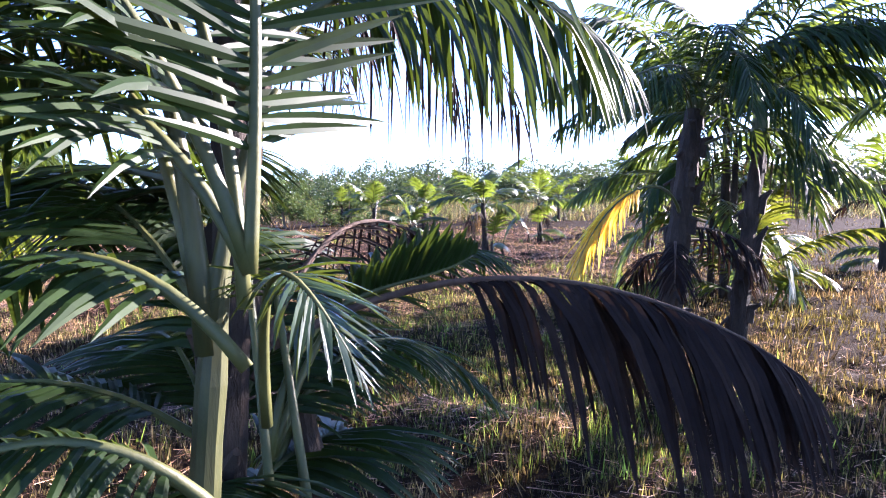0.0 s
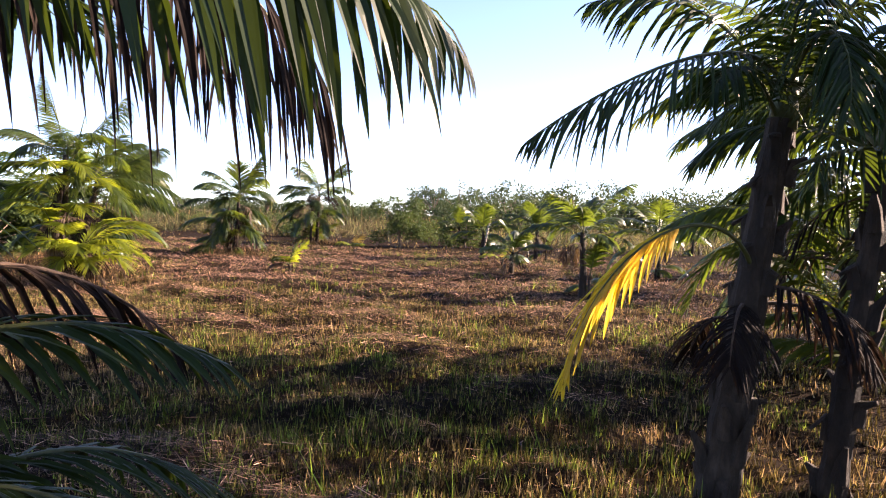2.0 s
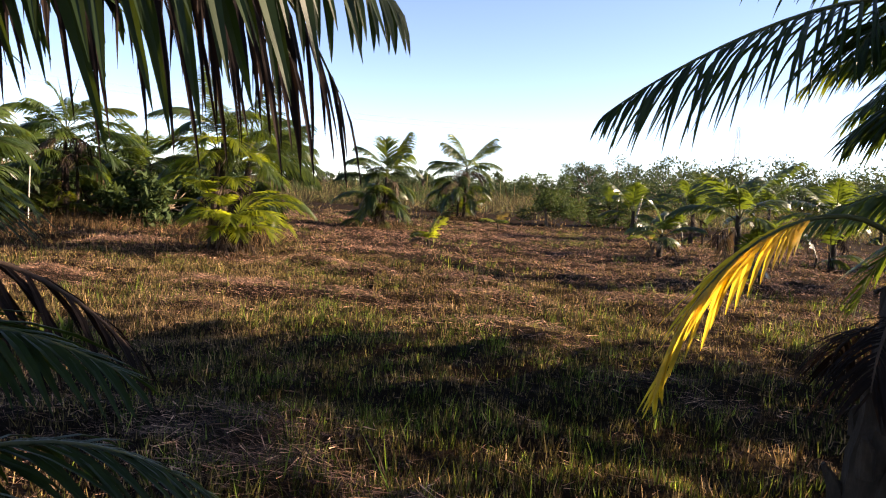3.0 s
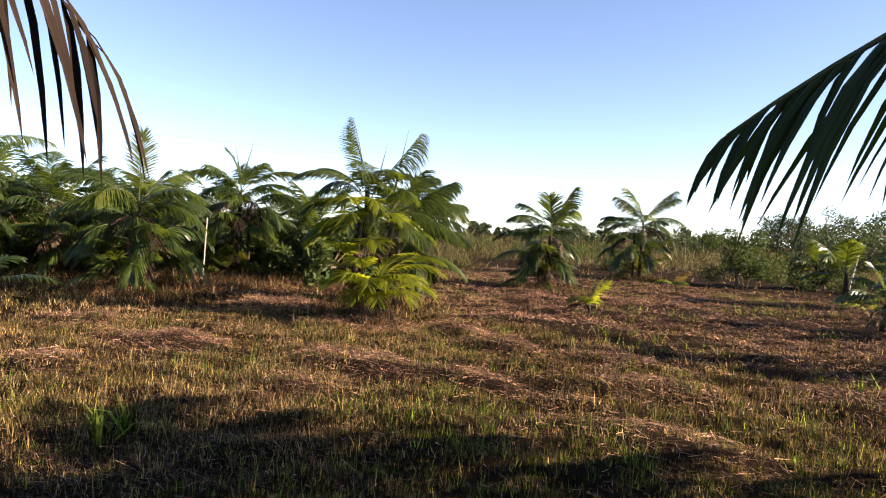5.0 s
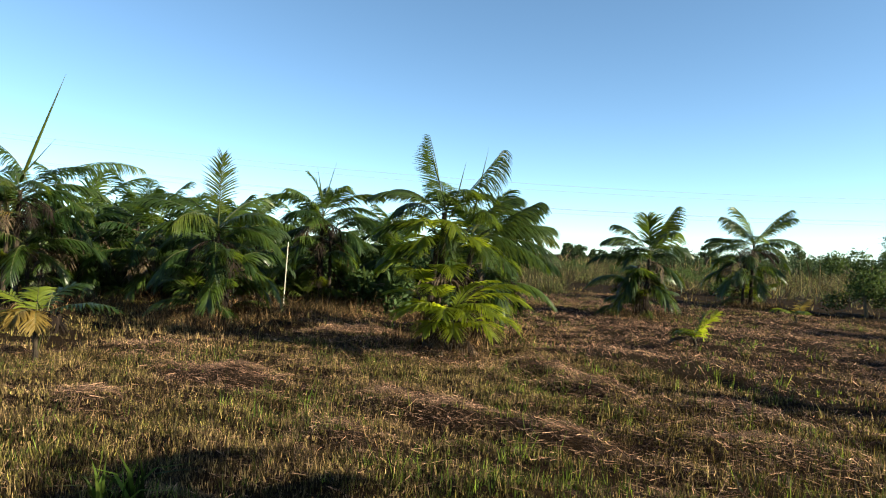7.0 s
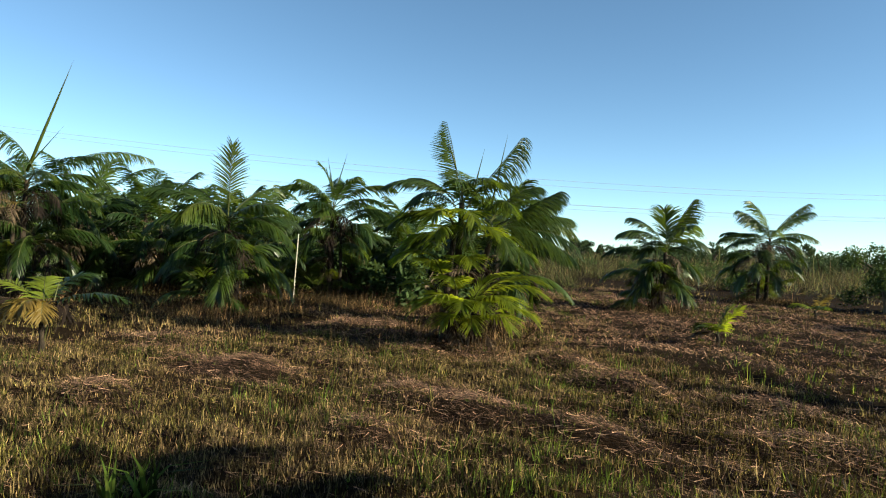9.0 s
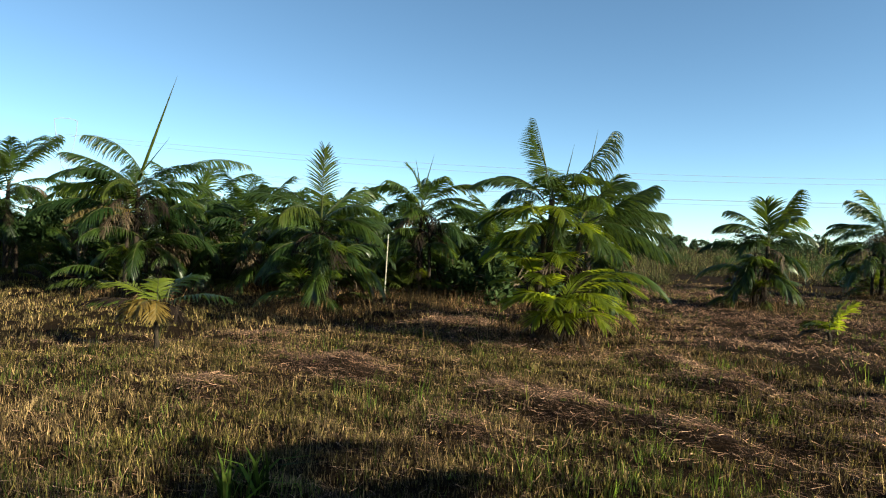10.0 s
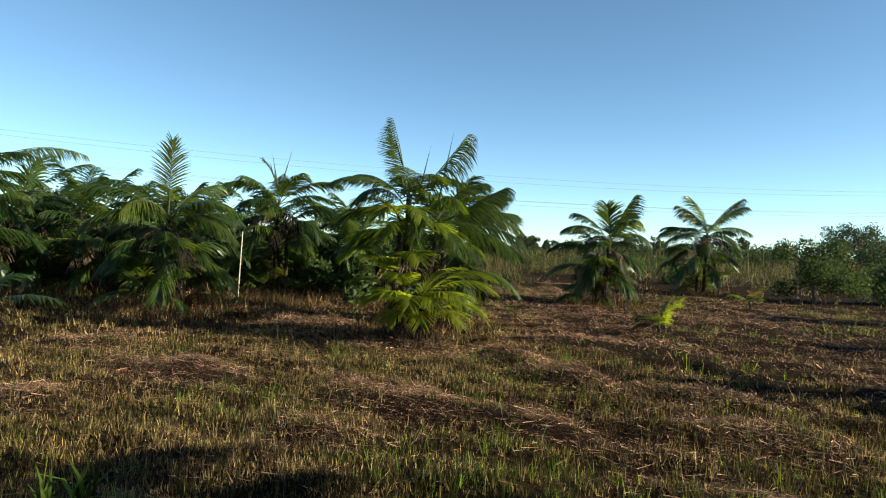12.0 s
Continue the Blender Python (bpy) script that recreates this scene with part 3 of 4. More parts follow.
for i, (x, y, h) in enumerate(((-17.5, 9.2, 1.7), (-20.5, 9.5, 2.2), (-18.2, 7.6, 2.1), (-19.0, 14.5, 1.9), (-19.5, 18.5, 1.6), (-24.5, 12.5, 2.0), (-26.5, 7.0, 2.3), (-23.0, 17.5, 1.7), (-27.0, 2.0, 2.2), (-15.8, 10.6, 1.5), (-18.2, 12.0, 1.8),
                               (-22.0, 13.5, 1.9), (-21.5, 6.2, 2.3), (-13.5, 17.0, 1.3), (-17.0, 17.0, 1.5), (-28.0, 10.0, 2.2), (-31.0, 5.0, 2.3), (-26.0, 15.0, 1.8), (-25.0, -1.5, 2.3), (-30.0, -1.0, 2.3))):
    palm(x, y, h, 40 + i, GREEN, count=8, length=1.7, mid=6, low=4, dead=3, pairs=26, width=0.046)

# palms of the farther rows on the sunny side
# (7.2, 5.6) is added out of view, to shade the near palm
for i, (x, y, h, L, n) in enumerate(((1.71, 15.2, 1.3, 1.2, 9), (-2.4, 24.6, 1.0, 1.2, 9), (-0.66, 25.5, 1.2, 1.3, 11), (4.9, 9.3, 2.55, 2.1, 34), (7.2, 5.6, 2.6, 2.2, 22), (3.4, 21.0, 1.2, 1.4, 11),
                                      (5.8, 17.5, 1.4, 1.5, 12), (-5.4, 33.0, 1.0, 1.3, 9), (1.2, 34.0, 1.2, 1.4, 10), (8.5, 25.0, 1.4, 1.5, 11), (5.5, 36.0, 1.3, 1.4, 10), (9.0, 13.0, 1.5, 1.6, 11), (-0.5, 19.5, 0.6, 0.9, 8))):
    palm(x, y, h, 60 + i, GREEN, [(156, 38, 2.75, 78)] if i == 3 else (), count=n, length=L, mid=11 if h > 2 else 0, low=(8 if h > 2 else 2) if h > 1.1 else 0, dead=2, pairs=28, width=0.044, leaf_len=0.24 * L + 0.18, leaf=M_LEAF if h < 1.8 else None, top=50 if i == 3 else 78)

# saplings
def sapling(x, y, seed, label, rows, size, foot=0.2):
    rng = np.random.default_rng(seed)
    p = tagged(empty("palm_sapling", (x, y, float(ground_z(x, y)))), label, "palm sapling", "palm saplings")
    stem(p, (0, 0, -0.05), (0, 0, foot * size + 0.03), 0.04, 0.025, rng)
    for az, e, L, b, mat in rows:
        frond(p, arc((0, 0, foot * size), az, e, L, b), rng, 24, 0.36 * size, 0.034, 0.9, 0.009, mat, M_RACHIS_DEAD if mat in (M_DRY, M_DEAD) else None)
    return p


sapling(-5.2, 15.9, 31, "small yellow-green palm sapling in dry straw", [(55, 62, 0.7, 25, M_LEAF_YG), (40, 78, 0.62, 25, M_LEAF_MID), (225, 58, 0.45, 90, M_LEAF_MID), (-60, 55, 0.5, 70, M_LEAF_YG), (200, 20, 0.45, 60, M_DRY)], 0.85)
sapling(-8.66, 5.48, 32, "palm sapling with green top and withered yellow leaves",
        [(RIGHT + 178, 48, 1.0, 75, M_LEAF_YG), (RIGHT + 188, 18, 1.0, 40, M_LEAF), (RIGHT - 5, 28, 1.25, 50, M_LEAF), (RIGHT + 120, 72, 0.6, 70, M_LEAF_YG), (RIGHT + 60, 60, 0.9, 70, M_LEAF),
         (RIGHT - 95, 45, 0.6, 130, M_OLD), (RIGHT - 125, 40, 0.6, 130, M_OLD), (RIGHT - 60, 40, 0.55, 130, M_OLD), (RIGHT + 190, 20, 1.1, 45, M_DEAD), (RIGHT - 15, 45, 0.55, 150, M_DEAD), (RIGHT - 150, 30, 0.6, 120, M_DRY)], 0.82, 0.72)
v, f = tube([(0, 0, 0), (0.05, 0.06, 0.4), (0.12, 0.16, 0.95)], [0.012, 0.01, 0.006], 6)
part("stalk", mesh_of("stalk", v, f, [M_RACHIS], smooth=True), bpy.data.objects["palm_sapling.001"], "bare upright leaf stalk")
sapling(-1.2, 22.0, 33, "small leaning palm sapling with yellow leaf", [(70, 50, 0.7, 40, M_OLD), (200, 40, 0.7, 70, M_LEAF_YG), (-40, 40, 0.6, 60, M_LEAF)], 0.9)
sapling(-7.0, 24.0, 34, "small palm sapling with one yellow leaf", [(80, 60, 0.7, 40, M_OLD), (190, 40, 0.7, 70, M_LEAF_YG), (-50, 40, 0.6, 60, M_LEAF)], 0.9)


# ---- the near palm that the camera passes under ----
rng = np.random.default_rng(77)
NX, NY = 1.03, 1.9
near_palm = tagged(empty("palm", (NX, NY, 0.0)), "tall leaning palm clump with arching dark fronds and a dead one", "palm", "plantation palms")
O = np.array([NX, NY, 0.0])
stem(near_palm, (0, 0, -0.05), (0.08, 0.05, 1.75), 0.06, 0.045, rng, boots=12)
v, f = tube([(0.08, 0.05, 1.7), (0.09, 0.06, 1.95), (0.1, 0.07, 2.3)], [0.052, 0.045, 0.01], 10)
part("crown_shaft", mesh_of("crown_shaft", v, f, [M_STEM], smooth=True), near_palm, "dark fibrous sheathing crown shaft")
stem(near_palm, (0.2, 0.25, -0.05), (0.18, 0.3, 0.85), 0.05, 0.035, rng)


def hero(palm_ob, origin, ctrl, label="", **kw):
    return frond(palm_ob, bezier(np.asarray(ctrl) - origin, 17), rng, label=label, single=True, **kw)


hero(near_palm, O, [(1.17, 1.86, 1.75), (1.41, 2.05, 2.27), (2.18, 2.2, 2.06), (2.27, 2.74, 1.82)], "dark green arching frond with hanging leaflets", pairs=50, length=0.46, width=0.025, droop=4.2, lift=0.0, spread=(60, 18), taper=0.72, ragged=0.1, leaf=M_LEAF_SHADED)
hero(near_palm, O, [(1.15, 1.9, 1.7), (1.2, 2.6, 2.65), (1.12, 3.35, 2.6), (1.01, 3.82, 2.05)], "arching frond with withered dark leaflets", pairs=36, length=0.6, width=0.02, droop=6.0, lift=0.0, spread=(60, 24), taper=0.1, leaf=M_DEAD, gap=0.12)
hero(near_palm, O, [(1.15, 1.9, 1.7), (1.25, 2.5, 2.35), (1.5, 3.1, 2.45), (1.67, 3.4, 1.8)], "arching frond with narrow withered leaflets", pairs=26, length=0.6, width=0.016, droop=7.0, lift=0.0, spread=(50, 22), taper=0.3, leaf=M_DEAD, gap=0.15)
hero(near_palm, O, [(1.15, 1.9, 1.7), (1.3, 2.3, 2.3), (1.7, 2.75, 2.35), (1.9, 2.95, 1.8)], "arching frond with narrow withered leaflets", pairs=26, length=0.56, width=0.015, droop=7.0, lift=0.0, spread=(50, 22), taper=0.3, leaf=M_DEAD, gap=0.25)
hero(near_palm, O, [(1.2, 1.9, 0.8), (1.24, 2.02, 1.32), (1.53, 2.12, 1.18), (1.73, 2.18, 1.31)], "low green frond with stiff upright leaflets", pairs=22, length=0.17, width=0.034, droop=0.1, lift=1.1, spread=(70, 25), taper=0.55, s0=0.5, leaf=M_LEAF_SHADED)
hero(near_palm, O, [(1.2, 1.92, 0.8), (1.3, 2.25, 1.32), (1.6, 2.45, 1.4), (1.83, 2.64, 1.23)], "low green frond with spreading leaflets", pairs=44, length=0.3, width=0.018, droop=1.1, lift=0.15, taper=0.5, leaf=M_LEAF_SHADED)
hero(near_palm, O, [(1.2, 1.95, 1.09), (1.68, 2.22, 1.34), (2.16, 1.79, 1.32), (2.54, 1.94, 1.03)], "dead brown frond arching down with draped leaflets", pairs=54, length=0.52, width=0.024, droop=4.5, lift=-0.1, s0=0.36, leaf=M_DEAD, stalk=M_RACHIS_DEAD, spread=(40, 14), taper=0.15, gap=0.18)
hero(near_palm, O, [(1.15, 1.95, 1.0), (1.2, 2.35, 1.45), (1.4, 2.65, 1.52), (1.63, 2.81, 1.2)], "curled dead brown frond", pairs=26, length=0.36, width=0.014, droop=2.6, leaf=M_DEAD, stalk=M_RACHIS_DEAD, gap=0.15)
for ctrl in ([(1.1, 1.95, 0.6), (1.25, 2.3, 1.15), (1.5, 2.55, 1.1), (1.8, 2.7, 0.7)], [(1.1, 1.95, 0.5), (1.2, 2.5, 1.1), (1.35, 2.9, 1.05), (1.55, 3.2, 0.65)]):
    hero(near_palm, O, ctrl, "low dark green frond", pairs=46, length=0.32, width=0.018, droop=1.3, lift=0.1, taper=0.4, leaf=M_LEAF_SHADED)
# a young shoot at its foot, close to the path
stem(near_palm, (0.2, -0.5, -0.05), (0.23, -0.49, 1.36), 0.036, 0.024, rng, "shoot", M_SHEATH)
for p1, p2, r in (((0.21, -0.5, 1.62), (0.16, -0.52, 1.75), 0.02), ((0.28, -0.47, 1.58), (0.36, -0.44, 1.68), 0.016), ((0.16, -0.45, 1.6), (0.06, -0.4, 1.68), 0.015)):
    v, f = tube(bezier([(0.23, -0.49, 1.2), p1, p2], 7), np.linspace(r * 1.2, r * 0.5, 7), 8)
    part("petiole", mesh_of("petiole", v, f, [M_SHEATH], smooth=True), near_palm, "yellow-green leaf sheath")
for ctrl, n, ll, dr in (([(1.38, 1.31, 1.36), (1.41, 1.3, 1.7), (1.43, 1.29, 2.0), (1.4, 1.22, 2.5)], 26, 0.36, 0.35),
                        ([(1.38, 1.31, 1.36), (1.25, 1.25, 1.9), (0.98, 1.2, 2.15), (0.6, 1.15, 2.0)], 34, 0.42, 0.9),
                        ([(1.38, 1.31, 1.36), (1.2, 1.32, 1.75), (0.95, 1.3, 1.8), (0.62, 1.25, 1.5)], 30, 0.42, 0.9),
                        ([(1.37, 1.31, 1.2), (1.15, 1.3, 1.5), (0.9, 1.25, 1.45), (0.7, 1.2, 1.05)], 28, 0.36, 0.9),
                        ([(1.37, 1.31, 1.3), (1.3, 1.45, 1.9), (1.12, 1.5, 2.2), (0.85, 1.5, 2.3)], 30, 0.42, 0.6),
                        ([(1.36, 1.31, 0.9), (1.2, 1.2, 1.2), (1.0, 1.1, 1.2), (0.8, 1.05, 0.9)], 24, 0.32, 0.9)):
    hero(near_palm, O, ctrl, "dark green frond of a young shoot", pairs=int(n * 1.25), length=ll, width=0.024, droop=dr, lift=0.0, spread=(78, 45), taper=0.35, leaf=M_LEAF_SHADED)
hero(near_palm, O, [(1.3, 1.6, 1.0), (1.32, 1.5, 1.42), (1.42, 1.36, 1.42), (1.55, 1.33, 1.2)], "glossy green frond hanging by the path", pairs=26, length=0.18, width=0.014, droop=0.7, lift=0.1, s0=0.35, taper=0.3, leaf=M_LEAF_GLOSS)
bright = hero(near_palm, O, [(1.22, 1.75, 1.75), (1.35, 1.5, 2.3), (1.55, 1.2, 2.4), (1.75, 0.95, 2.15)], "bright green frond lit from behind", pairs=5, length=0.3, width=0.02, droop=1.5, leaf=M_LEAF_YG)
for p0, p1, p2, w in (((1.67, 1.05, 2.24), (1.74, 0.97, 1.95), (1.87, 0.83, 1.58), 0.034), ((1.62, 1.12, 2.28), (1.68, 1.05, 1.95), (1.76, 0.98, 1.68), 0.018), ((1.73, 0.97, 2.18), (1.85, 0.95, 1.98), (1.98, 0.93, 1.72), 0.02), ((1.7, 1.0, 2.2), (1.95, 1.1, 2.1), (2.12, 1.12, 1.85), 0.026)):
    c = bezier([p0, p1, p2], 9) - O
    ww = np.array([0.4, 0.8, 1.0, 1.0, 0.9, 0.75, 0.55, 0.3, 0.03]) * w / 2
    v = [q + np.array(o) * k for q, k in zip(c, ww) for o in ((-0.8, -0.6, 0.0), (0, 0, -0.25), (0.8, 0.6, 0.0))]
    part("leaflet", mesh_of("leaflet", v, [(i * 3 + j, i * 3 + j + 1, i * 3 + j + 4, i * 3 + j + 3) for i in range(8) for j in range(2)], [M_LEAF_YG]), bright)
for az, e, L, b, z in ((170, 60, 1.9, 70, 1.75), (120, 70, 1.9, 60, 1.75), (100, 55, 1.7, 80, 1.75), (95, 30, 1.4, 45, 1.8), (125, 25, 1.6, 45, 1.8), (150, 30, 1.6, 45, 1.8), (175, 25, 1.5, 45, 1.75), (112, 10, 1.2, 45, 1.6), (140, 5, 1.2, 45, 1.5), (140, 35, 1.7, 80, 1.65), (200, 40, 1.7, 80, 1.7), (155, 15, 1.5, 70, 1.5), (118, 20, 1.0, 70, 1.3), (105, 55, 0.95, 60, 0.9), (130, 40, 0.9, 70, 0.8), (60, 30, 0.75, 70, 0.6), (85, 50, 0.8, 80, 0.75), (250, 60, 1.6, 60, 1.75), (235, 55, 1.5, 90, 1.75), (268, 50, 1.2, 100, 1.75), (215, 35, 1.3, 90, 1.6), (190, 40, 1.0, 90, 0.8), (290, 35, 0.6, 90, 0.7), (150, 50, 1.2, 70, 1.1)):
    frond(near_palm, arc((0.02, 0.05, z), az, e, L, b), rng, 40, 0.45, 0.034, 1.1, 0.014, M_LEAF_SHADED)
for dx, dy, z, r in ((0.22, -0.1, 1.5, 0.013), (0.3, 0.0, 1.25, 0.015)):
    v, f = tube([(dx, dy, -0.03), (dx * 0.9, dy + 0.02, z * 0.5), (dx * 0.6, dy + 0.06, z)], [r * 1.3, r, r * 0.6], 8)
    part("petiole", mesh_of("petiole", v, f, [M_RACHIS], smooth=True), near_palm, "olive-green upright petiole")

# ---- the palm on the sunny side of the path ----
SX, SY = 3.25, 5.5
O2 = np.array([SX, SY, 0.0])
side_palm = tagged(empty("palm", (SX, SY, 0.0)), "two-stemmed palm with a bright yellow dying frond", "palm", "plantation palms")
stem(side_palm, (-0.15, -0.04, -0.05), (0.08, -0.03, 2.1), 0.11, 0.065, rng, boots=30)
stem(side_palm, (0.5, 0.25, -0.05), (0.66, 0.25, 1.9), 0.08, 0.05, rng, boots=18)
for cx, cy, cz in ((0.08, -0.03, 2.05), (0.66, 0.25, 1.85)):
    v, f = tube([(cx, cy, cz), (cx + 0.02, cy + 0.02, cz + 0.2), (cx + 0.03, cy + 0.03, cz + 0.55)], [0.078, 0.06, 0.012], 10)
    part("crown_shaft", mesh_of("crown_shaft", v, f, [M_RACHIS], smooth=True), side_palm, "olive-green sheathing crown shaft")
hero(side_palm, O2, [(3.32, 5.43, 2.25), (3.1, 4.92, 2.57), (2.4, 4.37, 2.06), (2.165, 4.24, 1.84)], "long green frond arching over", pairs=42, length=0.48, width=0.015, droop=2.5, lift=0.0, spread=(50, 18), taper=0.68, leaf=M_LEAF_SHADED)
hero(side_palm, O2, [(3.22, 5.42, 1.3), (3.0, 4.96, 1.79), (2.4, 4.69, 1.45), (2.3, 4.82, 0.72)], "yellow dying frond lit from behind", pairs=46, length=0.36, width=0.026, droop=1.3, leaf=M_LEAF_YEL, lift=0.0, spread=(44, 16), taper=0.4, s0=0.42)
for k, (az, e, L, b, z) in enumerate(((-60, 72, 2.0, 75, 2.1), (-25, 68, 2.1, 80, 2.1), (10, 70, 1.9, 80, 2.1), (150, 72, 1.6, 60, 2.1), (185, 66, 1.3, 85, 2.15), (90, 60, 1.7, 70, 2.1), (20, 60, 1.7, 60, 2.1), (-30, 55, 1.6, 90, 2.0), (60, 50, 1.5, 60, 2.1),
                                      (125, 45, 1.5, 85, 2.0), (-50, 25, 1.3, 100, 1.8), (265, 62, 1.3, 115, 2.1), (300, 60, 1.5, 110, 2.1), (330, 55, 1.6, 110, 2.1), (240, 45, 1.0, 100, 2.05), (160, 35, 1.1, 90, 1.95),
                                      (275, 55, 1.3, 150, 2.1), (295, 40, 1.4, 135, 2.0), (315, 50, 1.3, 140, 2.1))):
    frond(side_palm, arc((0.08 if k % 3 else 0.62, 0.0 if k % 3 else 0.25, z), az, e, L, b), rng, 36, 0.46, 0.026, 2.0, 0.014, M_LEAF_SHADED, spread=(58, 28))
for az, z, L in ((255, 1.1, 0.6), (330, 1.2, 0.8), (120, 1.0, 0.6), (20, 1.1, 0.9)):
    frond(side_palm, arc((-0.05, -0.03, z), az, 10, L, 95), rng, 26, 0.4, 0.02, 2.6, 0.014, M_DEAD, M_RACHIS_DEAD, "dead_frond", "withered brown hanging frond", gap=0.15)


# ---- stakes ----
def stake(x, y, h, lean, r=0.025):
    v, f = tube([(0, 0, -0.1), (lean[0] * 0.5, lean[1] * 0.5, h * 0.5), (lean[0], lean[1], h)], [r, r * 0.95, r * 0.85], 8)
    ob = tagged(new("stake", mesh_of("stake", v, f, [M_STAKE])), "thin pale wooden marker stake in the grass", "stake", "marker stakes")
    ob.location = (x, y, 0)
    return ob


stake(-14.3, 11.65, 1.75, (0.03, 0.06), 0.016)
stake(-21.0, 8.4, 1.5, (0.0, 0.05), 0.035)
stake(-2.65, 25.6, 1.9, (0.3, 0.28), 0.04)


# ---- grass ----
def blades(n, region, seed, h, w, lean, weight=None, swell=None, bent=False):
    """Arrays of tapered blades, straight or bent, rooted in the ground within the region."""
    rng = np.random.default_rng(seed)
    x = rng.uniform(region[0], region[1], n)
    y = rng.uniform(region[2], region[3], n)
    if weight is not None:
        k = rng.uniform(0, 1, n) < weight(x, y)
        x, y = x[k], y[k]
        n = len(x)
    z = ground_z(x, y) - 0.01
    H = h[0] * np.exp(rng.normal(0, h[1], n))
    if swell is not None:
        H = H * swell(x, y)
    W = w * rng.uniform(0.7, 1.4, n)
    a = rng.uniform(0, 2 * np.pi, n)
    ln = np.abs(rng.normal(0, lean, n))
    b = rng.uniform(0, 2 * np.pi, n)
    root = np.stack([x, y, z], 1)
    wv = np.stack([np.cos(a), np.sin(a), 0 * a], 1) * W[:, None] / 2
    lv = np.stack([np.cos(b) * ln, np.sin(b) * ln, 0 * a], 1) * H[:, None]
    top = root + lv + np.stack([0 * a, 0 * a, H / np.sqrt(1 + ln ** 2)], 1)
    if not bent:
        v = np.stack([root - wv * 1.2, root + wv * 1.2, top], 1).reshape(-1, 3)
        return v, np.zeros((0, 4), int), np.arange(n)[:, None] * 3 + np.array([[0, 1, 2]])
    mid = root + lv * 0.35 + np.array([0, 0, 0.55]) * H[:, None]
    v = np.stack([root - wv, root + wv, mid + wv * 0.8, mid - wv * 0.8, top], 1).reshape(-1, 3)
    o = np.arange(n)[:, None] * 5
    return v, o + np.array([[0, 1, 2, 3]]), o + np.array([[3, 2, 4]])


def wave(x, y, s, p):
    return 0.5 + 0.25 * np.sin(x * s + p + 1.3 * np.sin(y * s * 0.7)) + 0.25 * np.sin(y * s * 1.3 - p + np.sin(x * s * 0.9))


def grass(name, label, parts, mat):
    vs, qs, ts, o = [], [], [], 0
    for v, q, t in parts:
        vs.append(v), qs.append(q + o), ts.append(t + o)
        o += len(v)
    return tagged(new(name, fast_mesh(name, np.concatenate(vs), np.concatenate(qs), np.concatenate(ts), mat)), label, "grass", kind="stuff")


def tufts(n, per, region, seed, h, w, spread, weight=None):
    """Blades gathered in tufts that lean outward."""
    rng = np.random.default_rng(seed)
    x = rng.uniform(region[0], region[1], n)
    y = rng.uniform(region[2], region[3], n)
    if weight is not None:
        k = rng.uniform(0, 1, n) < weight(x, y)
        x, y = x[k], y[k]
    n = len(x)
    size = np.clip(np.exp(rng.normal(0, 0.4, n)), 0.5, 2.0)
    x, y, size = np.repeat(x, per), np.repeat(y, per), np.repeat(size, per)
    dx, dy = rng.normal(0, spread, (2, n * per)) * size
    n = n * per
    H = h * size * np.exp(rng.normal(0, 0.3, n))
    W = w * rng.uniform(0.7, 1.4, n)
    a = rng.uniform(0, 2 * np.pi, n)
    out = np.stack([dx / spread * 0.1 + rng.normal(0, 0.14, n), dy / spread * 0.1 + rng.normal(0, 0.14, n), 0 * a], 1) * H[:, None]
    root = np.stack([x + dx, y + dy, ground_z(x + dx, y + dy) - 0.01], 1)
    wv = np.stack([np.cos(a), np.sin(a), 0 * a], 1) * W[:, None] / 2
    top = root + out + np.array([0, 0, 0.95]) * H[:, None]
    v = np.stack([root - wv * 1.2, root + wv * 1.2, top], 1).reshape(-1, 3)
    return v, np.zeros((0, 4), int), np.arange(n)[:, None] * 3 + np.array([[0, 1, 2]])


def bare(x, y):
    """Where the stand is thin and the dark soil shows, from 0 to 1."""
    return np.clip((x + 2.2) / 2.2, 0, 1) * np.clip((y - 4.5) / 1.5, 0, 1)


grass("stubble_grass", "short mown yellow-green grass stubble among straw",
      [tufts(92000, 8, (-9, 4.5, 1.5, 13), 1, 0.05, 0.0066, 0.012, lambda x, y: (0.3 + 0.7 * wave(x, y, 1.1, 0.5) - 0.6 * mound(x, y)) * (1 - 0.45 * bare(x, y))),
       tufts(34000, 8, (-22, 8, 11, 30), 2, 0.056, 0.011, 0.022, lambda x, y: 0.08 + 0.75 * wave(x, y, 0.8, 1.5) ** 2 - 0.5 * mound(x, y)),
       tufts(14000, 8, (-22, -8, 1, 12), 3, 0.064, 0.012, 0.02, lambda x, y: 0.35 + 0.65 * wave(x, y, 1.0, 2.5)),
       tufts(5000, 7, (4, 18, 2, 26), 6, 0.075, 0.014, 0.035),
       tufts(8000, 7, (4.2, 12, -5, 13), 61, 0.07, 0.01, 0.03),
       tufts(8000, 7, (-9, 4.5, -5, 1.6), 62, 0.07, 0.009, 0.03),
       tufts(18000, 5, (-38, 34, -24, 48), 63, 0.085, 0.028, 0.05, lambda x, y: ((x < -20) | (x > 17) | (y < -4) | (y > 29)) * np.exp(-(((x + 2) / 26) ** 2 + ((y - 10) / 26) ** 2) ** 2))], M_GRASS)
